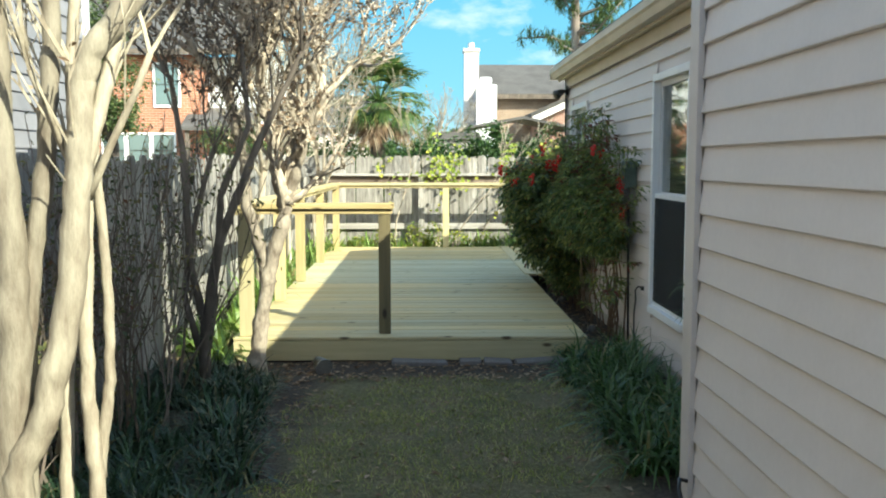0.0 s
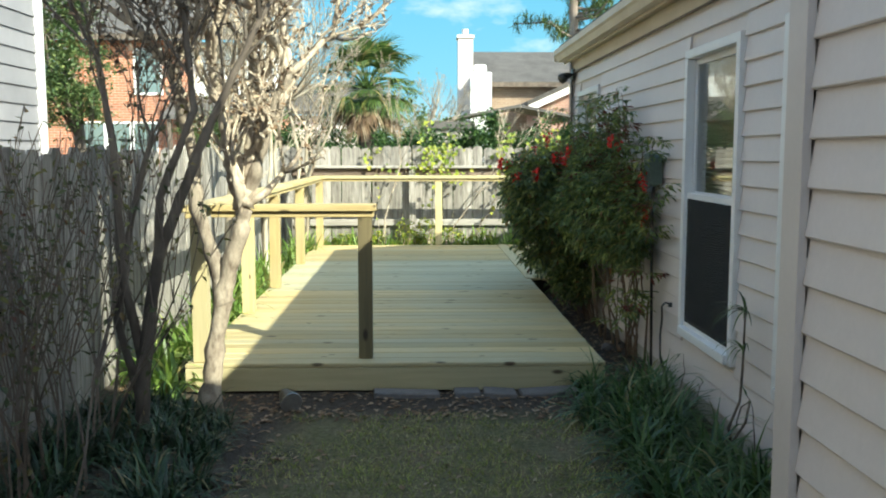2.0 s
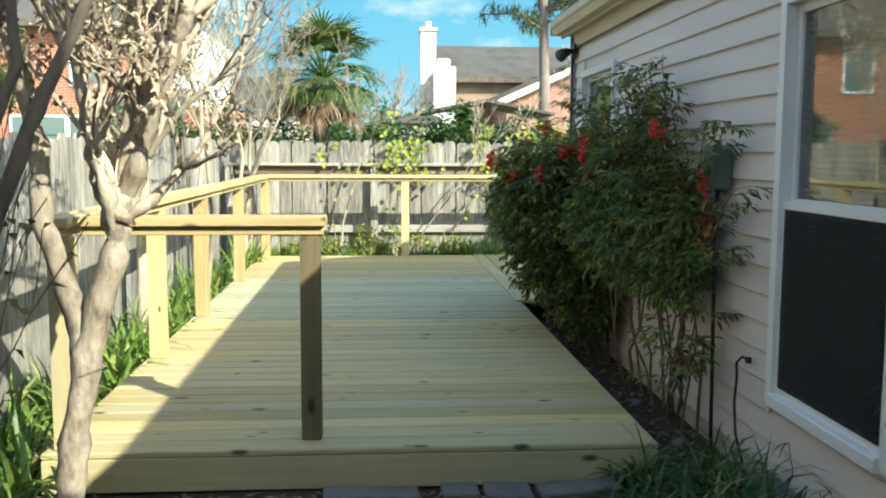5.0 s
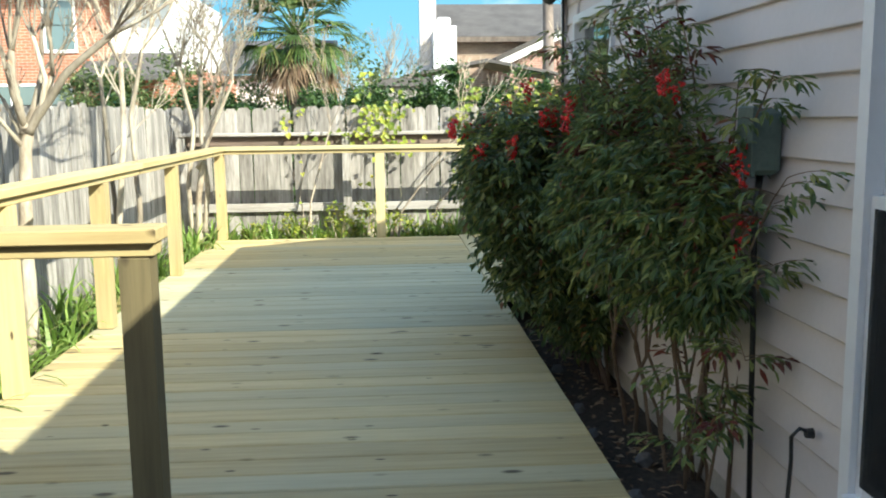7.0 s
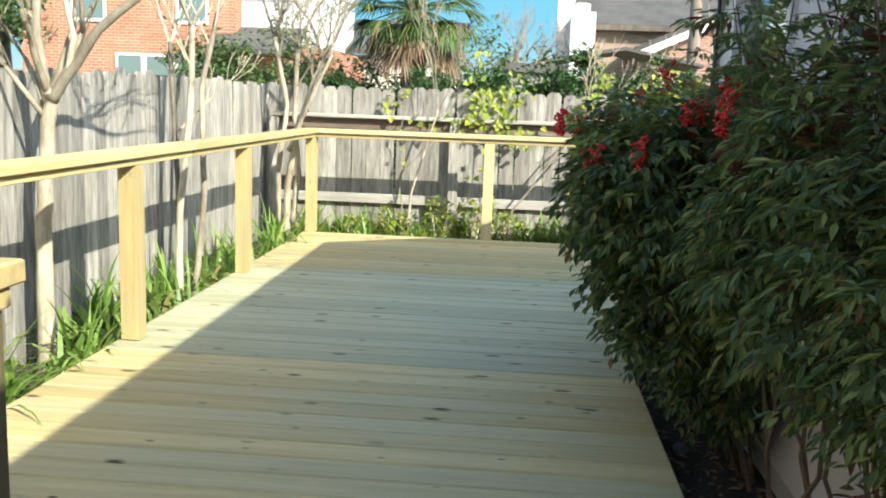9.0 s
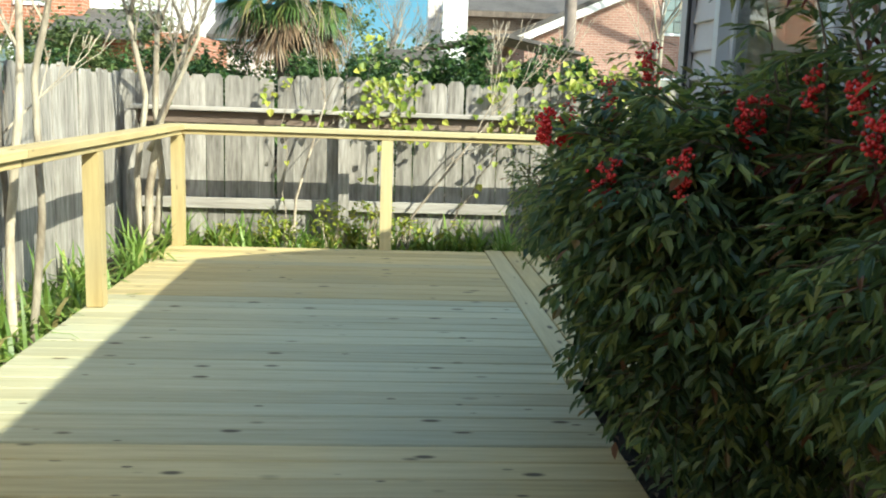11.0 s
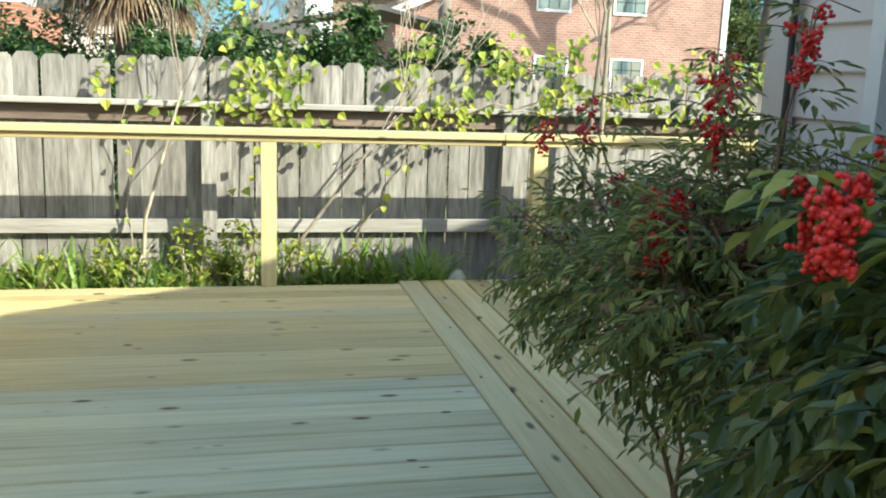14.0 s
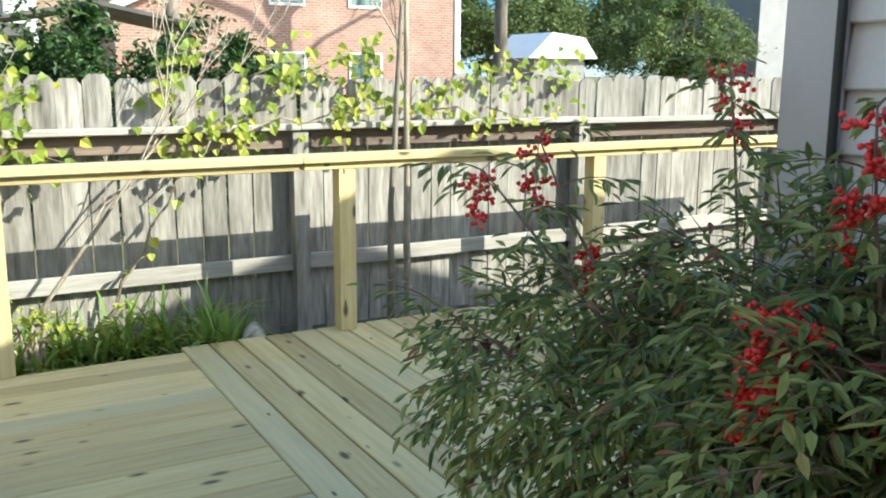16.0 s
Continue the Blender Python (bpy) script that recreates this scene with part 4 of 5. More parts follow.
    part("stems", stems, bark_dark, t, kind="stuff")
    part("leaves", leaves, shrub_leaf, t, "small dull green and red leaves", kind="stuff")


shrub_leaf = leafy("dull_shrub_leaf", [(0.0, (0.04, 0.06, 0.02)), (0.5, (0.09, 0.10, 0.035)), (0.8, (0.18, 0.17, 0.05)), (1.0, (0.16, 0.06, 0.04))], 0.6, 0.25)
twiggy_shrub((-1.38, 4.55, 0), 3, 1.35, 20, "thin twiggy shrub with sparse small leaves by the fence")
twiggy_shrub((-1.42, 5.35, 0), 4, 1.45, 15, "thin twiggy shrub with sparse small leaves by the fence")
twiggy_shrub((-1.5, 3.8, 0), 6, 1.0, 16, "thin twiggy shrub with sparse small leaves by the fence")


def strap_clump(seed, count, length, width, droop, mat, label):
    """A tuft of long strap leaves."""
    rng = random.Random(seed)
    t = thing("strap_leaf_plant", label, "plant", (0, 0, -5))
    bld = Build()
    for _ in range(count):
        a = rng.uniform(0, 2 * math.pi)
        tilt = rng.uniform(0.1, 1.0)
        d = Vector((math.cos(a) * tilt, math.sin(a) * tilt, 1.0))
        bld.blade((rng.uniform(-0.07, 0.07), rng.uniform(-0.07, 0.07), 0), d, length * rng.uniform(0.55, 1.1), width * rng.uniform(0.7, 1.2), droop * rng.uniform(0.6, 1.5), 5)
    part("leaves", bld, mat, t, kind="stuff")
    return t


def scatter(protos, spots, seed, group):
    """Copies of the tufts at the spots; the first tufts take the first spots."""
    rng = random.Random(seed)
    for i, (sx, sy, sc) in enumerate(spots):
        m = pose(sx, sy, ground_height(sx, sy) - 0.01, 0, 0, rng.uniform(0, 360))
        if i < len(protos):
            protos[i].matrix_basis = m
            tagged(protos[i], group=group)
        else:
            c2 = copy_thing(protos[i % len(protos)], m)
            c2.scale = (sc, sc, sc * rng.uniform(0.85, 1.15))
            tagged(c2, group=group)


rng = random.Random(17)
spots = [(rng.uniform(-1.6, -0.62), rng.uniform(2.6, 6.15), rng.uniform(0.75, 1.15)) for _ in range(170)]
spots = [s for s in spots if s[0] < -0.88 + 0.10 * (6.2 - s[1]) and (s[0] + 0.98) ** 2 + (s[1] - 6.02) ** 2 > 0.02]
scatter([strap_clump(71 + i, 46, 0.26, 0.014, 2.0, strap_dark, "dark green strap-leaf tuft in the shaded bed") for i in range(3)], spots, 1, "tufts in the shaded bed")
spots = [(rng.uniform(1.08, 1.58), rng.uniform(3.9, 6.45), rng.uniform(0.8, 1.15)) for _ in range(40)]
scatter([strap_clump(81 + i, 46, 0.42, 0.017, 2.0, strap_mid, "long arching green strap-leaf tuft along the house wall") for i in range(3)], spots, 2, "tufts along the house wall")
spots = [(rng.uniform(-1.62, -1.26), 6.4 + 7.2 * i / 46 + rng.uniform(-0.06, 0.06), rng.uniform(0.8, 1.2)) for i in range(46)]
spots += [(rng.uniform(-1.3, 1.75), rng.uniform(13.48, 13.76), rng.uniform(0.75, 1.15)) for _ in range(60)]
scatter([strap_clump(91 + i, 32, 0.46, 0.028, 2.2, strap_bright, "bright green strap-leaf tuft beside the deck") for i in range(3)], spots, 3, "tufts round the deck")

dead = strap_clump(99, 90, 0.34, 0.012, 1.6, dead_grass, "heap of pale dead grass against the back fence")
dead.matrix_basis = pose(0.16, 13.62, 0, 0, 0, 30)
for dx, dy in ((0.14, 0.05), (-0.08, -0.05)):
    copy_thing(dead, pose(0.16 + dx, 13.62 + dy, 0, 0, 0, 100))

# lawn
lawn, straw = Build(), Build()
for _ in range(52000):
    x, y = rng.uniform(-0.75, 1.25), rng.uniform(2.0, 6.25)
    edge = 0.22 * noise.noise((x * 2, y * 2, 3))
    patch = noise.noise((x * 1.7, y * 1.7, 9)) + 0.5 * noise.noise((x * 5, y * 5, 2))
    if x < -0.55 + edge or x > 1.08 + edge or y > 5.95 + 1.2 * edge or patch < -0.30:
        continue
    a = rng.uniform(0, 2 * math.pi)
    dry = rng.random() > 0.5 + 0.9 * patch
    (straw if dry else lawn).blade((x, y, ground_height(x, y) - 0.004), (math.cos(a), math.sin(a), rng.uniform(0.15, 0.7) if dry else rng.uniform(0.3, 1.6)), rng.uniform(0.02, 0.055), rng.uniform(0.003, 0.005), rng.uniform(0.4, 1.4), 2)
solid("lawn_grass", lawn, lawn_blade, "short yellow-green winter lawn grass", "grass", "stuff")
solid("dry_grass", straw, lawn_straw, "straw-coloured dead blades in the lawn", "grass", "stuff")
litter = Build()
for _ in range(2300):
    x, y = rng.choice(((rng.uniform(-1.6, 1.6), rng.uniform(2.2, 6.5)), (rng.uniform(-1.62, -1.25), rng.uniform(6.4, 13.7)), (rng.uniform(1.26, 1.66), rng.uniform(6.4, 10.0)), (rng.uniform(-1.6, -0.5), rng.uniform(4.5, 6.4)), (rng.uniform(-0.9, 1.1), rng.uniform(5.85, 6.4))))
    a = rng.uniform(0, 2 * math.pi)
    litter.leaflet((x, y, ground_height(x, y) + 0.008), (math.cos(a), math.sin(a), rng.uniform(-0.1, 0.3)), (0, 0, 1), rng.uniform(0.025, 0.06), rng.uniform(0.012, 0.03))
solid("leaf_litter", litter, dry_leaf, "scattered dry brown fallen leaves", "leaves", "stuff")


# ---- nandina bushes between the deck and the house ----
def nandina(at, seed, lumps, canes, fronds, berries, sprigs, label, redness, skirt=0.0, broad=1.0, young=None, main=None, size=1.0):
    """Canes, many fronds of pointed leaflets on a lumpy crown, hanging berry clusters; lumps are centre and radii, relative to at."""
    rng = random.Random(seed)
    t = thing("nandina_bush", label, "shrub", at)
    stem, leaf, red = Build(), Build(), Build()
    for _ in range(canes):
        c, r = rng.choice(lumps)
        foot = Vector((rng.uniform(-0.05, 0.08), min(c[1] * 0.8 + rng.uniform(-0.25, 0.25), 9.98 - at[1]), 0))
        top = Vector((c[0] + rng.uniform(-0.6, 0.6) * r[0], c[1] + rng.uniform(-0.6, 0.6) * r[1], c[2] + rng.uniform(0.0, 0.5) * r[2]))
        mid = foot.lerp(top, 0.5) + Vector((rng.uniform(-0.05, 0.05), rng.uniform(-0.05, 0.05), 0.1))
        pts = [foot.lerp(mid, k / 5) for k in range(5)] + [mid.lerp(top, k / 5) for k in range(6)]
        pts = [pts[0]] + [q + Vector((rng.gauss(0, 0.014), rng.gauss(0, 0.014), 0)) for q in pts[1:]]
        w = rng.uniform(0.0055, 0.0095)
        stem.tube(pts, [w * (1 - 0.055 * k) * rng.uniform(0.92, 1.12) for k in range(11)], 6)

    def frond(p, d, length, mat_leaf):
        """A drooping stalk with pairs of leaflets."""
        d = Vector(d).normalized()
        q = Vector(p)
        pts = [q]
        k = 4
        for i in range(k):
            d = (d + Vector((0, 0, -0.16))).normalized()
            q = q + d * (length / k)
            pts.append(q)
        stem.tube(pts, [0.002, 0.0018, 0.0015, 0.0012, 0.001], 3, cap=False)
        s = d.cross(Vector((0, 0, 1)))
        s = s.normalized() if s.length > 1e-3 else Vector((1, 0, 0))
        for i in range(1, k + 1):
            for sg in (-1, 1):
                for _ in range(2 if i < k else 1):
                    w = (s * sg * rng.uniform(0.5, 1.1) + d * rng.uniform(0.3, 0.9) + Vector((0, 0, rng.uniform(-1.0, 0.15)))).normalized()
                    o = pts[i] + w * rng.uniform(0.0, 0.05)
                    mat_leaf.leaf(o, w, (rng.uniform(-0.5, 0.5), rng.uniform(-0.5, 0.5), 1), rng.uniform(0.034, 0.062) * size, rng.uniform(0.011, 0.018) * broad * size)
        mat_leaf.leaf(pts[-1], d, (0, 0, 1), 0.055 * size, 0.016 * size)

    for _ in range(fronds):
        c, r = rng.choice(lumps)
        while True:
            u = Vector((rng.uniform(-1, 1), rng.uniform(-1, 1), rng.uniform(-0.9, 1)))
            if 0.3 < u.length < 1.0:
                break
        u = u.normalized() * (u.length ** 0.5)
        p = Vector((c[0] + u.x * r[0] * 0.86, c[1] + u.y * r[1] * 0.86, c[2] + u.z * r[2] * 0.86))
        if p.z < skirt and rng.random() < 0.85:
            continue
        if p.x + at[0] > WX - 0.08:
            p.x = WX - 0.08 - at[0] - rng.uniform(0, 0.1)
        d = Vector((u.x, u.y, u.z * 0.5 + 0.15)) + Vector((rng.uniform(-0.4, 0.4), rng.uniform(-0.4, 0.4), rng.uniform(-0.3, 0.3)))
        if p.x + at[0] > WX - 0.25 and d.x > 0:
            d.x *= -0.3
        frond(p, d, rng.uniform(0.08, 0.17), red if (u.z > 0.45 and rng.random() < redness) else leaf)
    for sx, sy, z0, ex, ey, z1 in sprigs:
        foot, tip = Vector((sx, sy, z0)), Vector((sx + ex, sy + ey, z1))
        bow = foot.lerp(tip, 0.55) + Vector((rng.uniform(-0.02, 0.02), rng.uniform(-0.03, 0.03), 0.03))
        stem.tube([foot, foot.lerp(bow, 0.5), bow, tip], [0.0042, 0.0036, 0.003, 0.0016], 4)
        for i in range(7):
            q = foot.lerp(tip, 0.35 + 0.65 * i / 6)
            a = rng.uniform(0, 2 * math.pi)
            frond(q, (math.cos(a), math.sin(a), 0.6), rng.uniform(0.06, 0.13), red if rng.random() < 0.3 * redness else leaf)
    part("leaves", leaf, main or nandina_leaf, t, kind="stuff")
    if red.f:
        part("young_leaves" if young else "red_leaves", red, young or red_leaf, t, "yellow-green young leaves" if young else "reddish winter leaves", kind="stuff")
    for bx, by, bz, n_b, reach in berries:
        bc = Build()
        lean = Vector((rng.uniform(-0.25, 0.1), rng.uniform(-0.25, 0.25), -1)) * reach
        top = Vector((bx, by, bz))
        stem.tube([top + Vector((0.10, 0, 0.0)), top + Vector((0.03, 0, 0.02)), top, top + lean * 0.5, top + lean], [0.0016, 0.0014, 0.0013, 0.0011, 0.0008], 4)
        arms = max(4, int(reach * 75))
        for i in range(arms):
            f = (i + 0.5) / arms
            a = i * 2.4 + rng.uniform(-0.4, 0.4)
            ln = reach * rng.uniform(0.14, 0.36) * (1.1 - 0.6 * f)
            p0 = lean * f
            p1 = p0 + Vector((math.cos(a) * ln, math.sin(a) * ln, rng.uniform(-0.6, 0.2) * ln))
            stem.tube([top + p0, top + p1], [0.0012, 0.0008], 3, cap=False)
            for _ in range(max(4, int(n_b * 1.25 / arms))):
                q = p0.lerp(p1, rng.uniform(0.3, 1.08)) + Vector((rng.gauss(0, 0.0065), rng.gauss(0, 0.0065), rng.gauss(0, 0.0065)))
                bc.ball(q, rng.uniform(0.0044, 0.0056))
        part("berry_cluster", bc, berry_red, t, "hanging cluster of bright red berries", at=(bx, by, bz), smooth=True, kind="stuff")
    part("canes", stem, cane_bark, t, "thin brown canes", kind="stuff")
    return t


cane_bark = rough_surface("cane_bark", (0.10, 0.06, 0.04), (0.24, 0.17, 0.11), 0.8, (1, 1, 0.3), 40, 8, 0.3)
nandina((1.63, 7.72, 0), 101, [((-0.10, 0.0, 1.08), (0.29, 0.60, 0.38)), ((-0.04, -0.40, 0.98), (0.25, 0.40, 0.36)), ((-0.10, 0.35, 1.05), (0.24, 0.45, 0.36)), ((-0.05, -0.1, 1.3), (0.24, 0.55, 0.24)), ((-0.02, -0.66, 1.0), (0.12, 0.18, 0.28))],
        15, 900, [(-0.20, -0.62, 1.53, 60, 0.08), (-0.05, -0.90, 1.30, 60, 0.13), (-0.02, -0.92, 1.08, 40, 0.11), (-0.12, -0.5, 1.50, 40, 0.07), (-0.33, 0.2, 1.47, 70, 0.08), (-0.30, 0.45, 1.48, 60, 0.08), (-0.40, 0.0, 1.40, 60, 0.08), (-0.38, 0.6, 1.42, 60, 0.08)],
        [(0.0, -0.2, 1.4, -0.05, -0.05, 1.82), (-0.1, 0.0, 1.4, -0.1, 0.05, 1.75), (0.02, 0.1, 1.4, -0.02, 0.05, 1.88), (0.0, -0.4, 1.3, -0.1, -0.1, 1.68), (-0.2, 0.25, 1.3, -0.05, 0.1, 1.66), (0.0, -0.7, 1.1, -0.06, -0.2, 1.5), (0.0, 0.35, 1.3, 0.02, 0.1, 1.8), (-0.1, -0.3, 1.35, -0.12, -0.1, 1.74), (0.0, -0.1, 1.4, -0.16, -0.15, 1.80), (-0.20, 0.3, 1.25, -0.10, 0.1, 1.70), (-0.22, 0.5, 1.2, -0.05, 0.1, 1.74), (-0.2, 0.65, 1.15, -0.1, 0.1, 1.68), (-0.26, 0.1, 1.25, -0.08, 0.0, 1.62), (-0.15, 0.4, 1.25, 0.05, 0.1, 1.80), (-0.12, 0.55, 1.25, 0.0, 0.15, 1.78),
         (-0.03, -0.95, 0.98, -0.02, -0.28, 1.22), (-0.03, -0.9, 0.85, -0.03, -0.28, 0.98), (-0.02, -0.8, 1.25, -0.02, -0.3, 1.50), (-0.05, -0.85, 0.62, -0.06, -0.1, 0.42), (-0.08, -0.75, 0.6, -0.08, -0.1, 0.36), (-0.02, -0.8, 0.7, -0.03, -0.2, 0.66), (-0.12, -0.7, 0.5, -0.05, -0.1, 0.3), (-0.1, -0.5, 0.62, -0.05, -0.2, 0.40)],
        "dense evergreen nandina bush with red berries beside the deck", 0.3, 0.72, 1.0, None, nandina_mid)
nandina((1.60, 8.75, 0), 102, [((-0.30, -0.08, 1.06), (0.36, 0.44, 0.34)), ((-0.24, -0.05, 1.18), (0.46, 0.50, 0.25)), ((-0.25, 0.06, 0.78), (0.29, 0.46, 0.36)), ((-0.04, 0.05, 0.52), (0.18, 0.42, 0.32)), ((-0.07, -0.1, 1.2), (0.28, 0.45, 0.24)), ((-0.15, 0.45, 0.78), (0.28, 0.34, 0.42))],
        16, 1700, [(-0.74, -0.06, 1.37, 170, 0.09), (-0.62, -0.30, 1.26, 90, 0.12), (-0.50, -0.45, 1.30, 80, 0.11), (-0.55, 0.10, 1.42, 80, 0.10), (-0.30, -0.40, 1.42, 90, 0.11), (-0.66, 0.12, 1.36, 110, 0.12)],
        [(-0.3, 0.0, 1.2, -0.30, -0.1, 1.44), (-0.3, -0.2, 1.2, -0.22, -0.15, 1.42), (-0.3, 0.15, 1.15, -0.34, 0.05, 1.34), (-0.2, -0.3, 1.2, -0.1, -0.2, 1.5)],
        "dense evergreen nandina bush with bright red berry clusters", 0.45, 0.0, 1.5, new_growth)
nandina((1.55, 9.70, 0), 103, [((-0.24, 0.60, 0.93), (0.22, 0.28, 0.22)), ((-0.15, 0.35, 0.96), (0.28, 0.32, 0.26)), ((-0.09, 0.0, 0.92), (0.20, 0.36, 0.28)), ((-0.02, 0.10, 0.55), (0.18, 0.32, 0.28)), ((-0.05, 0.30, 1.10), (0.25, 0.35, 0.18)), ((-0.22, -0.08, 0.98), (0.28, 0.28, 0.24)), ((-0.02, 0.05, 0.82), (0.20, 0.38, 0.40)), ((0.0, -0.1, 1.05), (0.18, 0.35, 0.25))],
        14, 1450, [(-0.33, 0.07, 1.23, 460, 0.20), (-0.19, -0.18, 1.60, 150, 0.14), (-0.395, 0.72, 1.34, 60, 0.09), (-0.28, 0.70, 1.40, 80, 0.13), (0.05, 0.55, 1.54, 110, 0.15), (-0.29, -0.01, 1.48, 100, 0.13), (-0.25, 0.05, 1.37, 70, 0.09), (-0.22, 0.62, 1.20, 60, 0.09), (-0.16, 0.0, 1.10, 80, 0.12)],
        [(-0.2, -0.1, 1.1, 0.02, -0.08, 1.60), (-0.25, 0.4, 1.0, -0.14, 0.32, 1.34), (-0.2, 0.45, 1.0, -0.08, 0.25, 1.40), (-0.05, 0.4, 1.15, 0.10, 0.15, 1.54), (-0.2, 0.0, 1.1, -0.09, -0.01, 1.48), (-0.3, 0.5, 0.9, -0.2, 0.2, 1.10)],
        "evergreen nandina bush with red berries leaning over the deck", 0.03, 0.78, 1.0, None, nandina_pale, 0.8)

# ---- beyond the fence ----
def leaf_mass(name, label, category, at, lumps, count, size, mat, seed, trunk=None, bark=bark_dark, limbs=10):
    """A leafy crown of many small leaves on lumps with gaps, with limbs inside and a trunk where it has one."""
    rng = random.Random(seed)
    t = thing(name, label, category, at)
    wood, leaf = Build(), Build()
    if trunk:
        h, r = trunk
        wood.tube([(0, 0, 0), (0.03 * h, 0.02 * h, h * 0.4), (0.0, 0.04 * h, h * 0.75), (0.02 * h, 0.02 * h, h)], [r * 1.25, r, r * 0.85, r * 0.6], 10)
    foot = Vector((0, 0, trunk[0] * 0.7 if trunk else 0.0))
    for i in range(limbs):
        c, r = lumps[i % len(lumps)]
        tip = Vector(c) + Vector((rng.uniform(-0.7, 0.7) * r[0], rng.uniform(-0.7, 0.7) * r[1], rng.uniform(-0.4, 0.7) * r[2]))
        mid = foot.lerp(tip, 0.5) + Vector((rng.uniform(-0.1, 0.1), rng.uniform(-0.1, 0.1), 0.08)) * (tip - foot).length
        w = (trunk[1] * 0.4) if trunk else 0.02
        wood.tube([foot, mid, tip], [w, w * 0.6, w * 0.2], 6)
    clumps = []
    for c, r in lumps:
        for _ in range(60):
            u = Vector((rng.gauss(0, 1), rng.gauss(0, 1), rng.gauss(0, 1))).normalized() * rng.uniform(0.55, 1.0)
            clumps.append((Vector((c[0] + u.x * r[0], c[1] + u.y * r[1], c[2] + u.z * r[2])), min(r) * rng.uniform(0.16, 0.34)))
    for _ in range(count):
        c, r = rng.choice(clumps)
        p = c + Vector((rng.gauss(0, 0.6), rng.gauss(0, 0.6), rng.gauss(0, 0.5))) * r
        d = Vector((rng.uniform(-1, 1), rng.uniform(-1, 1), rng.uniform(-0.7, 0.7)))
        s = size * rng.uniform(0.6, 1.3)
        leaf.leaflet(p, d, (rng.uniform(-0.6, 0.6), rng.uniform(-0.6, 0.6), 1), s, s * 0.55)
    part("branches", wood, bark, t, kind="stuff") if not trunk else part("trunk", wood, bark, t, smooth=True)
    part("leaves" if not trunk else "crown", leaf, mat, t, kind="stuff")
    return t


vine_leaf_dull = leafy("mid_green_leaf", [(0.0, (0.05, 0.09, 0.03)), (0.6, (0.11, 0.17, 0.06)), (1.0, (0.22, 0.26, 0.09))], 0.55, 0.3)
leaf_mass("hedge", "clipped green hedge just behind the back fence", "hedge", (-1.2, 15.4, 0), [((x, 0.1 * (i % 2), 0.98), (0.52, 0.45, 0.76)) for i, x in enumerate((-1.6, -0.8, 0.0, 0.8, 1.5))], 17000, 0.065, hedge_leaf, 201)
leaf_mass("evergreen_shrub", "large dark evergreen shrub behind the fence", "shrub", (1.3, 17.6, 0), [((-0.9, 0, 1.0), (0.8, 0.6, 0.9)), ((0.1, 0.2, 1.15), (0.8, 0.6, 0.95)), ((1.1, 0, 1.1), (0.9, 0.6, 0.9)), ((2.0, 0.1, 0.95), (0.7, 0.6, 0.8))], 26000, 0.085, hedge_leaf, 202)
leaf_mass("evergreen_shrub", "dark green shrub behind the fence corner", "shrub", (-2.5, 17.2, 0), [((0, 0, 1.2), (0.8, 0.7, 1.1)), ((0.9, 0.2, 1.0), (0.6, 0.6, 0.9)), ((-0.9, 0, 1.3), (0.7, 0.6, 1.1))], 14000, 0.08, oak_leaf, 203)
leaf_mass("evergreen_shrub", "dark green shrubs round the foot of the palm", "shrub", (-0.9, 18.6, 0), [((x, 0, 1.1), (0.6, 0.5, 0.85)) for x in (-1.4, -0.5, 0.4, 1.2)], 12000, 0.085, hedge_leaf, 205)
leaf_mass("evergreen_tree", "small leafy evergreen tree behind the side fence", "tree", (-4.75, 14.5, 0), [((0.1, 0, 2.6), (0.5, 0.6, 0.5)), ((0.1, -0.3, 2.1), (0.5, 0.6, 0.4)), ((-0.5, 0.2, 3.3), (0.6, 0.6, 0.6)), ((-0.2, 0.3, 3.6), (0.5, 0.6, 0.5)), ((-0.7, 0, 2.6), (0.6, 0.6, 0.6))], 9000, 0.075, vine_leaf_dull, 204, (2.4, 0.09))
for i, (tx, ty, sc) in enumerate([(19.5, 39, 1.0), (25, 41, 1.15), (31, 42, 1.1), (23, 33, 0.75), (37, 44, 1.2), (17.5, 45, 1.2)]):
    leaf_mass("oak_tree", "broad evergreen oak beyond the yards", "tree", (tx, ty, 0), [((0, 0, 4.0 * sc), (2.6 * sc, 2.4 * sc, 1.9 * sc)), ((-2.0 * sc, 0.3, 3.2 * sc), (1.9 * sc, 1.8 * sc, 1.5 * sc)), ((2.0 * sc, -0.2, 3.4 * sc), (2.0 * sc, 1.8 * sc, 1.6 * sc)), ((0.4, -0.8, 2.4 * sc), (2.0 * sc, 1.4 * sc, 1.0 * sc)), ((0.3, 0.3, 5.8 * sc), (1.9 * sc, 1.8 * sc, 1.3 * sc))], 20000, 0.20 * sc, oak_leaf, 210 + i, (3.2 * sc, 0.2 * sc))
leaf_mass("distant_tree", "round green tree in the distance", "tree", (-0.6, 27, 0), [((0, 0, 2.0), (1.5, 1.2, 1.3)), ((1.1, 0.3, 1.6), (1.0, 1.0, 0.9))], 4000, 0.14, oak_leaf, 220, (1.6, 0.1))
bare_tree("bare_tree", "fine-twigged bare tree in the distance", (0.3, 24.5, 0), [([(0, 0, 0), (0.0, 0, 0.9), (0.1, 0, 1.8)], 0.06, 0.05), ([(0, 0, 0.8), (0.25, 0.1, 1.4), (0.5, 0.1, 1.9)], 0.045, 0.035)], 47, bark_tan, 5, 0.0, 0.0, 0.25, 0.6)
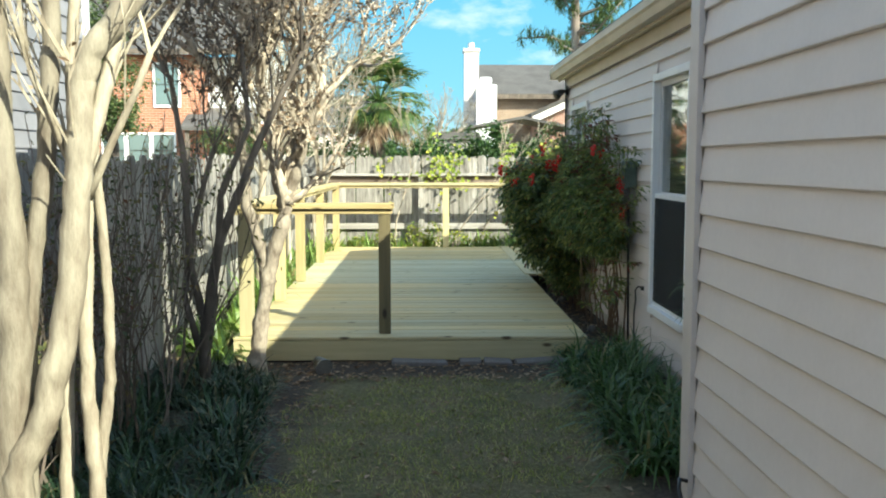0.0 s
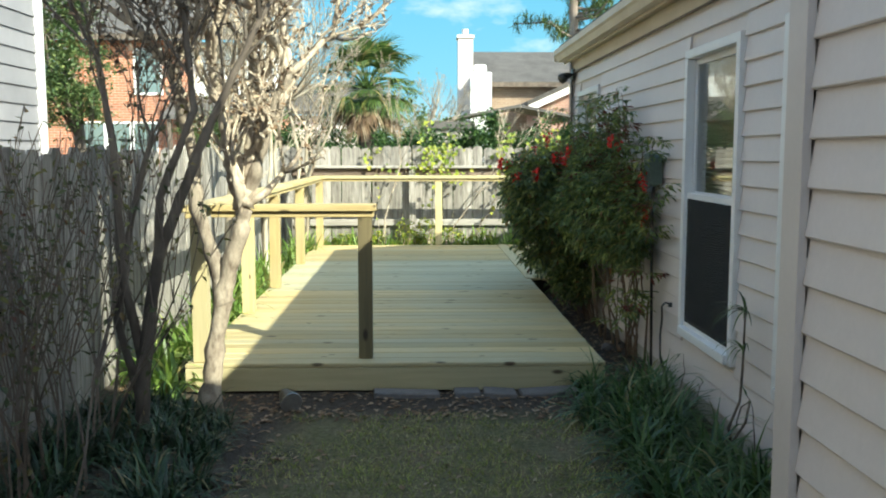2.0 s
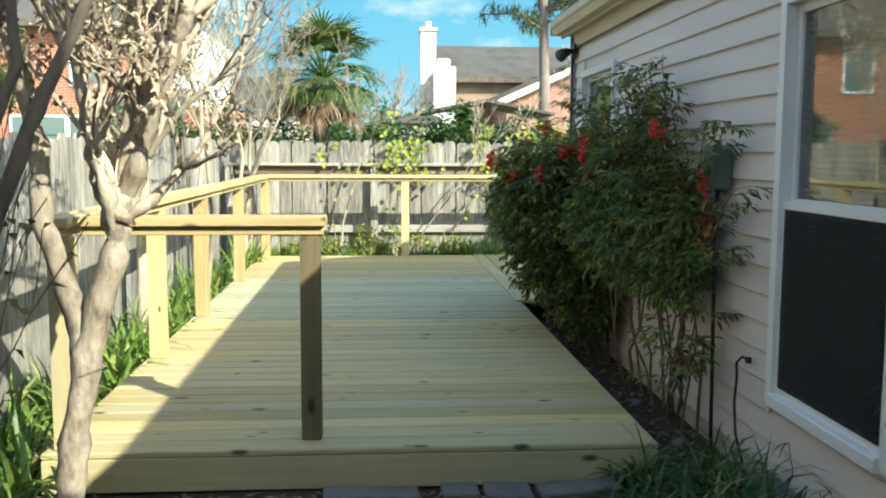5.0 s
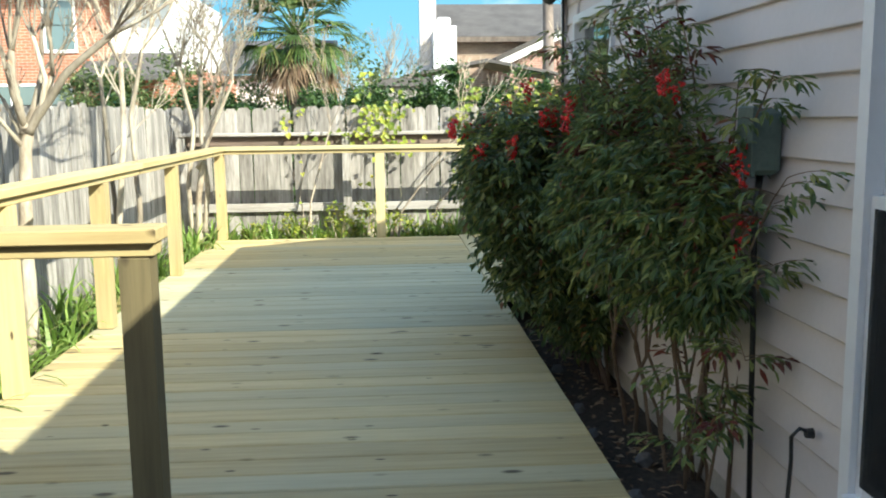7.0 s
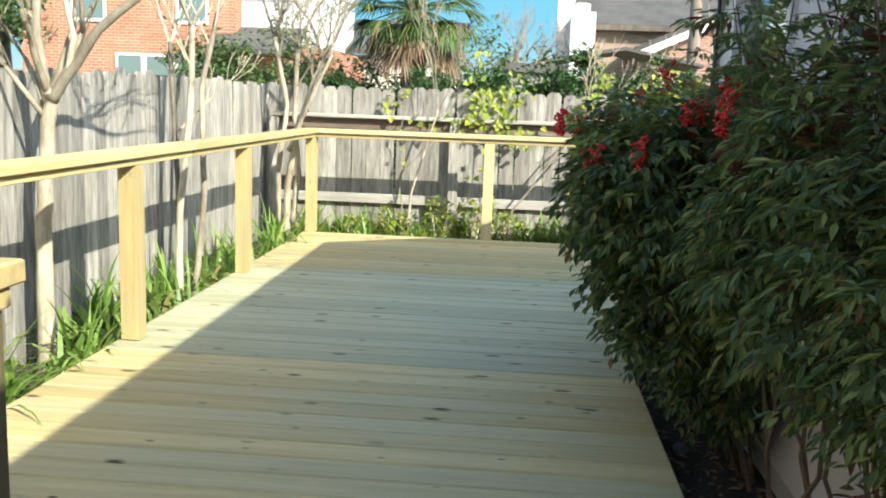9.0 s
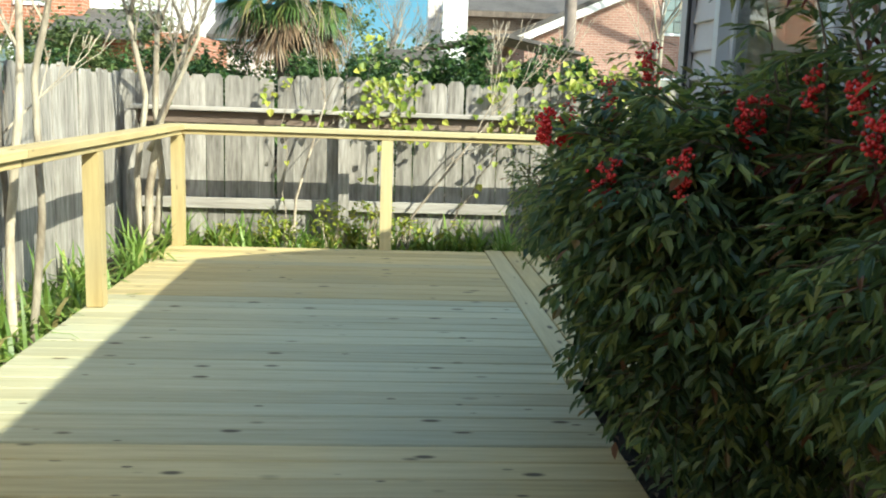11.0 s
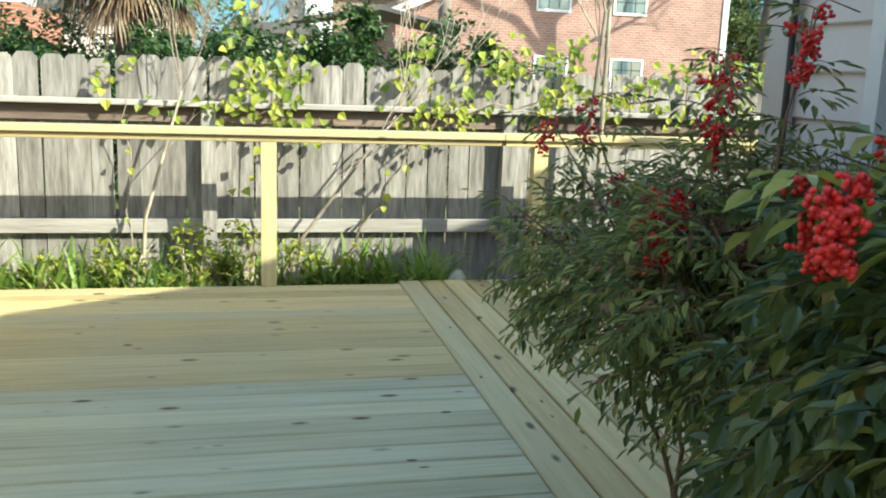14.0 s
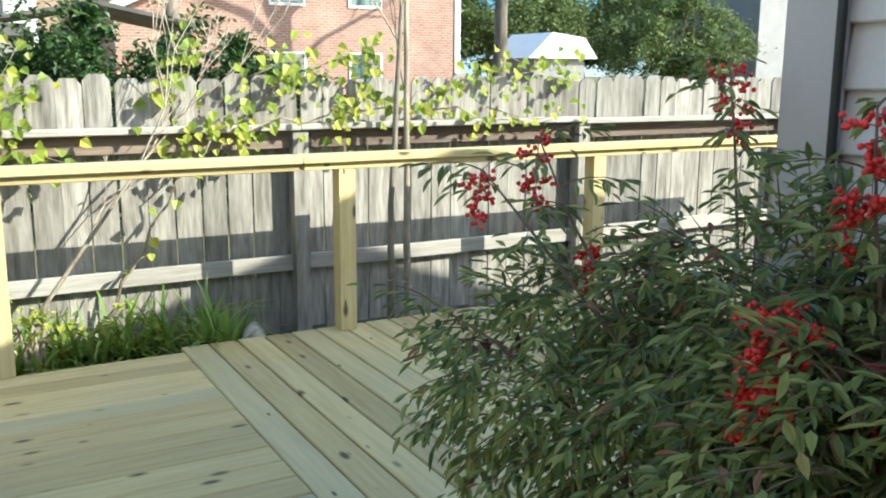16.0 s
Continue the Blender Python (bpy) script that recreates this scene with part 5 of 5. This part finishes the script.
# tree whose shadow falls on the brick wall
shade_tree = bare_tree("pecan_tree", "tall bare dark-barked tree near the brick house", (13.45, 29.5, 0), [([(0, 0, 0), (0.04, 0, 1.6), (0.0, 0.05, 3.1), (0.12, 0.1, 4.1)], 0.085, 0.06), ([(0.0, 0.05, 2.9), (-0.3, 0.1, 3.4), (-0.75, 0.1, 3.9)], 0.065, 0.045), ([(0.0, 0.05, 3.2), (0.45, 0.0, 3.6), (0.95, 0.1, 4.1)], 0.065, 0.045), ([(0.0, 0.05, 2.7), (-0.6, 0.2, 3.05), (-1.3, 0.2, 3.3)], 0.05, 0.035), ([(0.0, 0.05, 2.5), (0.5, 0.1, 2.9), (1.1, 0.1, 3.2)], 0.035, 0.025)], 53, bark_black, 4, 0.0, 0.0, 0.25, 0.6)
shade_tree.scale = (2.2, 2.2, 2.2)


def pine(at, height, radius, seed):
    """A tall bare trunk with tufts of needles high up."""
    rng = random.Random(seed)
    t = thing("pine_tree", "tall pine with a straight grey trunk and needle tufts", "tree", at)
    wood, leaf = Build(), Build()
    wood.tube([(0, 0, 0), (0.05, 0, height * 0.35), (-0.03, 0.05, height * 0.7), (0, 0, height)], [radius * 1.15, radius, radius * 0.8, radius * 0.35], 12)
    for _ in range(40):
        z = height * rng.uniform(0.52, 1.0)
        a = rng.uniform(0, 2 * math.pi)
        ln = rng.uniform(1.2, 2.6) * (1.25 - 0.6 * z / height)
        p0 = Vector((0, 0, z))
        p1 = p0 + Vector((math.cos(a) * ln * 0.5, math.sin(a) * ln * 0.5, rng.uniform(0.0, 0.4)))
        p2 = p0 + Vector((math.cos(a) * ln, math.sin(a) * ln, rng.uniform(0.1, 0.8)))
        wood.tube([p0, p1, p2], [0.05, 0.035, 0.012], 6)
        for _ in range(24):
            q = p1.lerp(p2, rng.uniform(-0.2, 1.05)) + Vector((rng.gauss(0, 0.16), rng.gauss(0, 0.16), rng.gauss(0, 0.12)))
            for _ in range(16):
                d = Vector((rng.gauss(0, 1), rng.gauss(0, 1), rng.gauss(0.2, 0.8)))
                leaf.blade(q, d, rng.uniform(0.2, 0.36), 0.026, 0.3, 2)
    part("trunk", wood, bark_pine, t, smooth=True)
    part("crown", leaf, pine_needle, t, kind="stuff")


pine((5.1, 30.0, 0), 9.5, 0.16, 301)


def palm(at, trunk_h, seed):
    """A fan palm: shaggy trunk, round fans on long stalks, dry fans hanging below."""
    rng = random.Random(seed)
    t = thing("fan_palm", "fan palm with green fans and dry hanging fronds", "palm", at)
    wood = Build()
    pts, radii = [], []
    for i in range(15):
        pts.append((0.02 * math.sin(i), 0.02 * math.cos(i), trunk_h * i / 14))
        radii.append(0.15 + 0.025 * (i % 2))
    wood.tube(pts, radii, 12)
    part("trunk", wood, bark_dark, t)
    for i in range(64):
        bld = Build()
        a = i * 2.399 + rng.uniform(-0.2, 0.2)
        lift = 1.3 - 2.3 * (i / 64) + rng.uniform(-0.15, 0.15)
        d = Vector((math.cos(a) * math.cos(lift), math.sin(a) * math.cos(lift), math.sin(lift)))
        base = Vector((0, 0, trunk_h))
        hub = base + d * rng.uniform(0.45, 0.68)
        bld.tube([base, base.lerp(hub, 0.5) + Vector((0, 0, 0.04)), hub], [0.012, 0.01, 0.008], 5)
        s = d.cross(Vector((0, 0, 1))).normalized()
        for k in range(22):
            f = (k / 21 - 0.5) * 2.5
            w = (d * math.cos(f) + s * math.sin(f) + Vector((0, 0, 0.1))).normalized()
            bld.blade(hub, w, rng.uniform(0.42, 0.58), 0.036, 1.3 + (0.6 if i > 40 else 0), 4, side=w.cross(d.cross(s)))
        part("frond", bld, palm_leaf if i < 54 else dry_leaf, t)


palm((-0.68, 17.0, 0), 2.5, 311)


# vines on the back fence
def vine(at, seed, runs, count, label):
    """Thin stems along the fence with heart-shaped leaves."""
    rng = random.Random(seed)
    t = thing("fence_vine", label, "vine", at)
    st, lf = Build(), Build()
    for p0, p1, w in runs:
        p0, p1 = Vector(p0), Vector(p1)
        pts = [p0.lerp(p1, i / 8) + Vector((rng.uniform(-1, 1) * 0.05, rng.uniform(-0.04, 0.02), rng.uniform(-1, 1) * 0.05)) for i in range(9)]
        st.tube(pts, [w * (1 - 0.08 * i) for i in range(9)], 5)
        for _ in range(count if min(p0.z, p1.z) > 0.6 else count // 4):
            q = rng.choice(pts) + Vector((rng.gauss(0, 0.07), rng.uniform(-0.06, 0.02), rng.gauss(0, 0.06)))
            s = rng.uniform(0.035, 0.075)
            lf.leaf(q, (rng.uniform(-0.6, 0.6), rng.uniform(-0.7, 0.1), rng.uniform(-1, 0.1)), (rng.uniform(-0.4, 0.4), -1, 0.5), s, s * 0.9, 0.26)
    part("stem", st, bark_tan, t, smooth=True)
    part("leaves", lf, vine_leaf, t, kind="stuff")


FV = FBY - 0.13
vine((0.45, FV, 0), 401, [((0.05, 0, 0.05), (-0.1, 0.0, 1.35), 0.008), ((-0.1, 0, 1.3), (-0.15, 0.1, 1.72), 0.005), ((0.05, 0, 1.1), (0.2, 0.1, 1.6), 0.005), ((-0.2, 0, 1.2), (0.35, 0.0, 1.08), 0.005), ((-0.05, 0, 1.45), (0.3, 0.1, 1.45), 0.004)], 40, "yellow-green vine climbing over the back fence")
vine((-0.45, FV, 0), 402, [((0.1, 0, 0.1), (0.05, 0.02, 1.25), 0.007), ((-0.12, 0.08, 1.42), (0.12, 0.08, 1.40), 0.004), ((0.2, 0, 1.22), (0.7, 0.0, 1.25), 0.004)], 16, "sparse yellow-green vine on the back fence")
vine((2.0, FV, 0), 403, [((-1.1, 0, 0.15), (-0.45, 0, 1.2), 0.012), ((-0.5, 0, 1.2), (0.4, 0.0, 1.32), 0.009), ((-0.7, 0.05, 1.3), (-0.5, 0.1, 1.68), 0.005), ((-0.2, 0.05, 1.3), (0.1, 0.1, 1.7), 0.005), ((0.3, 0.05, 1.25), (0.6, 0.1, 1.65), 0.005), ((-0.3, 0, 1.35), (-0.6, 0.0, 1.1), 0.005), ((-0.2, 0, 1.5), (0.5, 0.05, 1.62), 0.006), ((0.3, 0, 1.3), (0.9, 0.05, 1.38), 0.006)], 40, "tangled yellow-green vine along the back fence rail")
vine((3.4, FV, 0), 404, [((-0.5, 0.05, 1.4), (0.2, 0.1, 1.62), 0.006), ((0.1, 0.05, 1.55), (0.6, 0.1, 1.58), 0.005), ((-0.5, 0, 1.3), (0.5, 0.0, 1.25), 0.006)], 36, "yellow-green vine over the back fence")


# leafy weeds in the strip behind the deck
for i, (wx, wh2) in enumerate([(-0.85, 0.16), (-0.42, 0.20), (0.02, 0.26), (0.34, 0.30), (0.62, 0.22), (1.05, 0.18)]):
    tagged(leaf_mass("weed_clump", "yellow-green leafy weeds at the foot of the back fence", "plant", (wx, 13.60, 0), [((0, 0, wh2), (0.20, 0.10, wh2))], 260, 0.055, vine_leaf, 430 + i, None, bark_tan, 8), group="weeds behind the deck")


# ---- neighbouring houses ----
def far_window(parent, x0, x1, z0, z1, y, cols=1, rows=2):
    """A framed window set into a far wall that faces the yard."""
    w = part("window", Build().box(x0 - 0.06, x1 + 0.06, y - 0.05, y + 0.01, z0 - 0.08, z0).box(x0 - 0.06, x1 + 0.06, y - 0.05, y + 0.01, z1, z1 + 0.06)
             .box(x0 - 0.06, x0, y - 0.05, y + 0.01, z0, z1).box(x1, x1 + 0.06, y - 0.05, y + 0.01, z0, z1), white_vinyl, parent, "white framed window")
    for i in range(cols):
        for j in range(rows):
            a, b2 = x0 + (x1 - x0) * i / cols, x0 + (x1 - x0) * (i + 1) / cols
            c, d = z0 + (z1 - z0) * j / rows, z0 + (z1 - z0) * (j + 1) / rows
            part("pane", Build().box(a + 0.015, b2 - 0.015, y - 0.03, y - 0.015, c + 0.015, d - 0.015), far_glass, w)
    part("backing", Build().box(x0, x1, y - 0.012, y - 0.004, z0, z1), dark_plastic, w)
    return w


def lean_roof(x0, x1, z0, y0, y1, rise):
    """A roof slope that rises away from the yard."""
    return Build().prism([(y0, z0), (y1, z0 + rise), (y1, z0 + rise + 0.12), (y0, z0 + 0.12)], x0, x1, 0)


# orange brick house behind the side fence
bh = thing("brick_house", "two-storey orange brick house with grey roof and white windows", "house", (-8.5, 28, 0))
part("wall", Build().box(-3.6, 2.0, 0, 6, 0, 4.65), brick_orange, bh)
part("upper_wall", Build().box(2.01, 3.9, 0.5, 6, 2.6, 4.65), white_vinyl, bh, "white upper wall")
part("wall", Build().box(2.01, 4.4, 0.4, 6, 0, 2.59), brick_orange, bh)
part("roof", lean_roof(-4.0, 4.2, 4.66, -0.45, 4.0, 2.6), shingle, bh)
part("porch_roof", lean_roof(1.5, 3.7, 2.35, -0.9, 0.48, 0.62), shingle, bh)
part("fascia", Build().box(-4.0, 4.2, -0.5, -0.455, 4.60, 4.76), bark_dark, bh)
far_window(bh, 0.55, 1.25, 3.15, 4.35, 0)
far_window(bh, -2.2, -1.4, 3.15, 4.35, 0)
for wx in (-1.05, -0.3, 0.45):
    far_window(bh, wx, wx + 0.62, 1.3, 2.25, 0)
part("porch_post", Build().box(1.6, 1.72, -0.8, -0.68, 0, 2.36), bark_dark, bh)
part("porch_post", Build().box(3.45, 3.57, -0.8, -0.68, 0, 2.36), bark_dark, bh)
wh = thing("grey_roof_house", "far pale house with a grey roof", "house", (-3.6, 33, 0))
part("wall", Build().box(-2, 2.2, 0, 5, 0, 2.7), trim_paint, wh)
part("roof", lean_roof(-2.3, 2.5, 2.71, -0.4, 3.5, 1.2), shingle, wh)

# grey neighbour's side wall
nw = thing("neighbour_house", "neighbour's two-storey house side in grey lap siding", "house", (-3.75, 0, 0))
part("wall", Build().box(-4, -0.02, -6, 10.83, 0, 6.0), grey_siding, nw)
lapn = Build().prism([(0.0, 0.0), (0.022, 0.0), (0.022, 0.012), (0.004, 0.178), (0.0, 0.178)], 0, 14.78, 1).mesh("siding_board")
for i in range(33):
    part("siding_board", lapn, grey_siding, nw, at=(-0.019, -4.0, 0.1 + i * 0.18))
part("corner_trim", Build().box(-0.018, 0.035, 10.785, 10.9, 0, 6.0).box(-0.14, -0.019, 10.835, 10.9, 0, 6.0), white_vinyl, nw, "white corner board")

# chimney house in the middle distance
ch = thing("chimney_house", "far tan brick house with grey roof and tall chimney", "house", (2.6, 38, 0))
part("wall", Build().box(-0.3, 9, 0, 7, 0, 4.1), brick_tan, ch)
part("roof", lean_roof(-0.2, 9.4, 4.11, -0.4, 3.2, 1.55), shingle, ch)
part("chimney", Build().chamfered(-0.75, -0.15, 0.4, 1.2, 0, 6.0, 0.03).chamfered(-0.80, -0.10, 0.35, 1.25, 6.01, 6.15, 0.02).tube([(-0.45, 0.8, 6.14), (-0.45, 0.8, 6.42)], [0.14, 0.14], 10), trim_paint, ch, "tall pale chimney with a round flue")
part("chimney", Build().chamfered(-0.32, 0.50, -1.0, -0.35, 0, 4.55, 0.03).chamfered(-0.18, 0.3, -0.9, -0.5, 4.56, 4.85, 0.05), white_vinyl, ch, "white lower chimney chase")
part("fascia", Build().box(-0.25, 9.4, -0.46, -0.41, 4.02, 4.2), bark_dark, ch)
pc = thing("patio_cover", "dark low patio roof behind the shrubs", "patio roof", (2.6, 25.5, 0))
part("roof", Build().prism([(-1.6, 2.28), (0.3, 2.62), (2.0, 2.30), (2.0, 2.36), (0.3, 2.70), (-1.6, 2.34)], 0, 2.5, 1), shingle, pc)
for ax in (-1.4, 1.8):
    part("post", Build().chamfered(ax - 0.05, ax + 0.05, 0.1, 0.2, 0, 2.3, 0.01), bark_dark, pc)
dr = thing("garden_shed", "small dark-roofed garden shed behind the fence", "shed", (0.95, 22.5, 0))
part("wall", Build().box(-0.5, 0.5, 0, 0.8, 0, 2.0), fence_wood, dr)
part("roof", Build().prism([(-0.62, 1.98), (0.62, 1.98), (0.5, 2.14), (-0.5, 2.14)], -0.1, 0.9, 1), shingle, dr)

# pink brick house with the shadow of a tree on it
ph = thing("brick_house", "large pink brick house with white eaves and small windows", "house", (4.6, 34, 0))
part("wall", Build().prism([(0, 0), (10.1, 0), (10.1, 4.9), (4.9, 5.3), (0, 3.02)], 0, 8, 1), brick_pink, ph)
part("rake_board", Build().prism([(-0.45, 2.86), (4.9, 5.28), (4.9, 5.52), (-0.45, 3.1)], -0.35, -0.28, 1), white_vinyl, ph, "white painted rake board")
part("roof", Build().prism([(-0.5, 3.10), (4.95, 5.56), (4.95, 5.70), (-0.5, 3.24)], -0.4, 8.2, 1), shingle, ph)
part("soffit", Build().prism([(-0.45, 2.90), (4.9, 5.32), (4.9, 5.36), (-0.45, 2.94)], -0.275, -0.005, 1), white_vinyl, ph)
for wx in (4.2, 6.6):
    far_window(ph, wx, wx + 0.95, 3.45, 4.8 if wx < 6 else 4.65, 0, 3, 4)
    far_window(ph, wx, wx + 0.95, 1.2, 2.05, 0, 3, 3)
part("corner_board", Build().box(10.11, 10.3, -0.05, 0.12, 0, 4.9), white_vinyl, ph)
sh = thing("white_roof_shed", "small shed with a bright white metal roof", "shed", (15.4, 29.5, 0))
part("wall", Build().box(-0.8, 0.9, 0, 1.6, 0, 1.95), grey_siding, sh)
part("roof", Build().prism([(-1.1, 1.94), (1.2, 1.94), (0.75, 2.5), (-0.35, 2.62)], -0.2, 1.8, 1), white_vinyl, sh)
gh = thing("grey_house", "distant grey house behind the oak trees", "house", (30, 33, 0))
part("wall", Build().box(-3, 4, 0, 5, 0, 5.2), grey_siding, gh)
part("roof", lean_roof(-3.3, 4.3, 5.21, -0.5, 3, 1.6), shingle, gh)

# distant sky
sky_mat = bpy.data.materials.new("winter_sky")
sky_mat.use_nodes = True
n, l = sky_mat.node_tree.nodes, sky_mat.node_tree.links
n.remove(n["Principled BSDF"])
em = n.new("ShaderNodeEmission")
geo = n.new("ShaderNodeNewGeometry")
sep = n.new("ShaderNodeSeparateXYZ")
l.new(geo.outputs["Position"], sep.inputs[0])
hgt = n.new("ShaderNodeMapRange")
hgt.inputs["From Min"].default_value, hgt.inputs["From Max"].default_value = 0.0, 200.0
l.new(sep.outputs[2], hgt.inputs["Value"])
blue = ramp_of(n, l, hgt.outputs[0], (0.0, (0.62, 0.78, 0.86)), (0.22, (0.26, 0.60, 0.84)), (1.0, (0.06, 0.40, 0.76)))
cl = noise_of(n, l, mapped(n, l, (0.006, 0.006, 0.014)), 1.6, 6, 0.6)
cloud = ramp_of(n, l, cl, (0.53, (0, 0, 0)), (0.74, (1, 1, 1)))
l.new(mix_of(n, l, cloud, blue, (0.92, 0.95, 0.97)), em.inputs["Color"])
em.inputs["Strength"].default_value = SKY_GLOW
l.new(em.outputs[0], n["Material Output"].inputs["Surface"])
dome = Build()
N = 40
for i in range(N + 1):
    a = radians(-75 + 150 * i / N)
    for zz in (-5.0, 40.0, 100.0, 180.0):
        dome.v.append((math.sin(a) * 600, math.cos(a) * 600, zz))
for i in range(N):
    for k in range(3):
        o = i * 4 + k
        dome.f.append((o, o + 1, o + 5, o + 4))
solid("backdrop", dome, sky_mat, "blue winter sky with thin white cloud", "sky", "structure", smooth=True)

# ---- small things ----
ubox = thing("utility_box", "grey-green metal utility box on the siding with conduit", "utility box", (WX - 0.005, 6.90, 1.205))
part("body", Build().chamfered(-0.078, -0.003, -0.11, 0.0, 0.0, 0.20, 0.016), grey_metal, ubox)
part("cover", Build().chamfered(-0.092, -0.080, -0.114, 0.004, -0.006, 0.206, 0.005), grey_metal, ubox)
part("conduit", Build().tube([(-0.04, -0.055, -0.001), (-0.05, -0.05, -0.12), (-0.042, -0.052, -0.5), (-0.03, -0.05, -1.2)], [0.011, 0.010, 0.009, 0.009], 8), dark_plastic, ubox, "thin black conduit", smooth=True)
cab = thing("cable_end", "short black cable curling out of the wall", "cable", (WX - 0.02, 6.50, 0.51))
part("cable", Build().tube([(0.01, 0, 0.0), (-0.03, 0.0, 0.015), (-0.05, 0.005, -0.01), (-0.045, 0.01, -0.08), (-0.06, -0.01, -0.18), (-0.07, -0.06, -0.30), (-0.05, -0.12, -0.44), (-0.05, -0.16, -0.50)], [0.006] * 8, 6), dark_plastic, cab, smooth=True)
part("grommet", Build().tube([(0.008, 0, 0), (-0.012, 0, 0)], [0.016, 0.014], 8), dark_plastic, cab)
hose = thing("black_hose", "thin black hose looped at the foot of the chimney chase", "hose", (NX - 0.02, 3.30, 0.0))
part("hose", Build().tube([(0.0, 0.01, 0.26), (-0.03, 0.0, 0.27), (-0.045, -0.05, 0.25), (-0.04, -0.14, 0.16), (-0.05, -0.26, 0.06), (-0.07, -0.40, 0.012), (-0.05, -0.7, 0.012)], [0.008] * 7, 7), dark_plastic, hose, smooth=True)
for i, (px0, px1, py0, py1, tilt) in enumerate([(-0.09, 0.29, 6.29, 6.42, 4), (0.38, 0.53, 6.30, 6.44, 0), (0.55, 0.74, 6.27, 6.44, -2), (0.77, 1.11, 6.31, 6.435, 6)]):
    w2, d2 = (px1 - px0) / 2, (py1 - py0) / 2
    tagged(part("paver", Build().chamfered(-w2, w2, -d2, d2, -0.02, 0.035, 0.007), paver_stone, None, at=((px0 + px1) / 2, (py0 + py1) / 2, 0.0), turn=(rnd.uniform(-3, 3), rnd.uniform(-3, 3), tilt)), "weathered grey concrete paver lying in front of the deck", "paver", "loose pavers")
spot = thing("garden_spotlight", "small black and steel garden spotlight lying on soil", "lamp", (-0.55, 6.12, 0.0))
part("stake", Build().tube([(0, 0, -0.02), (0, 0.01, 0.05)], [0.006, 0.008], 6), dark_plastic, spot)
part("housing", Build().tube([(-0.03, 0.05, 0.075), (-0.01, 0.0, 0.065), (0.015, -0.04, 0.055), (0.02, -0.05, 0.052)], [0.03, 0.045, 0.055, 0.058], 12), dark_plastic, spot, smooth=True)
part("rim", Build().tube([(0.0202, -0.0505, 0.052), (0.024, -0.058, 0.05)], [0.06, 0.06], 12), steel, spot, "shiny rim")
# scraggly sprigs against the wall between the windows
def wall_sprig(at, seed, height, blades, label):
    rng = random.Random(seed)
    t = thing("wall_sprig", label, "plant", at)
    st, lf = Build(), Build()
    for k in range(2):
        pts, d = wander(rng, (rng.uniform(-0.04, 0.0), rng.uniform(-0.06, 0.06), 0), (-0.12, rng.uniform(-0.2, 0.2), 1), height * rng.uniform(0.8, 1.0), 12, 0.5)
        pts = [Vector((min(p.x, 0.03), p.y, max(p.z, 0))) for p in pts]
        st.tube(pts, [0.0045 - 0.00025 * i for i in range(13)], 5)
        for _ in range(blades):
            lf.blade(pts[-1], (rng.uniform(-1, 0.0), rng.uniform(-1, 1), rng.uniform(-0.1, 0.8)), rng.uniform(0.06, 0.13), 0.007, 1.2, 4)
        for q in pts[4:]:
            if rng.random() < 0.5:
                lf.blade(q, (rng.uniform(-1, 0.0), rng.uniform(-1, 1), rng.uniform(-0.3, 0.5)), rng.uniform(0.03, 0.07), 0.006, 1.5, 3)
    part("stems", st, bark_dark, t, kind="stuff")
    part("leaves", lf, strap_mid, t, kind="stuff")


rng = random.Random(501)
sprig = thing("wall_sprig", "scraggly sprig with narrow strap leaves against the siding", "plant", (1.62, 5.17, 0))
part("stem", Build().tube([(0, 0, 0), (-0.03, 0.02, 0.16), (0.0, -0.03, 0.30), (0.03, 0.03, 0.44), (0.02, 0.0, 0.58), (0.03, 0.02, 0.70)], [0.008, 0.007, 0.006, 0.006, 0.005, 0.004], 6), bark_dark, sprig, smooth=True)
part("curled_stem", Build().tube([(0, -0.02, 0.0), (-0.05, -0.08, 0.12), (-0.02, -0.16, 0.24), (0.02, -0.10, 0.32), (0.01, -0.02, 0.27), (-0.02, -0.05, 0.20)], [0.007, 0.006, 0.006, 0.005, 0.004, 0.003], 6), bark_dark, sprig, smooth=True)
tuft = Build()
for z0, count in ((0.70, 16), (0.52, 9)):
    for _ in range(count):
        tuft.blade((0.03, 0.02, z0), (rng.uniform(-1, 0.0), rng.uniform(-1, 1), rng.uniform(0.0, 1.0)), rng.uniform(0.12, 0.22), 0.010, 2.0, 5)
part("leaves", tuft, strap_mid, sprig, kind="stuff")
wall_sprig((1.60, 4.95, 0), 502, 0.45, 2, "curling bare vine stems at the foot of the wall")
wall_sprig((1.60, 5.85, 0), 503, 0.40, 2, "curling bare vine stems at the foot of the wall")
stone = Build()
for i in range(9):
    x, y = 1.30 + 0.03 * rnd.random(), 6.9 + 0.33 * i
    stone.ball((x + rnd.uniform(0, 0.25), y, 0.02), rnd.uniform(0.02, 0.045))
solid("bed_stones", stone, paver_stone, "small stones in the soil beside the deck", "stones", "stuff")
pale = Build()
pale.tube([(0, 0, 0), (0.01, 0, 0.08), (0.0, 0.01, 0.17), (0.01, 0.0, 0.215)], [0.06, 0.075, 0.06, 0.02], 9)
solid("pale_stone", pale, concrete, "pale upright stone in the strip behind the deck", "stone", at=(1.66, 13.50, 0.0), smooth=True)
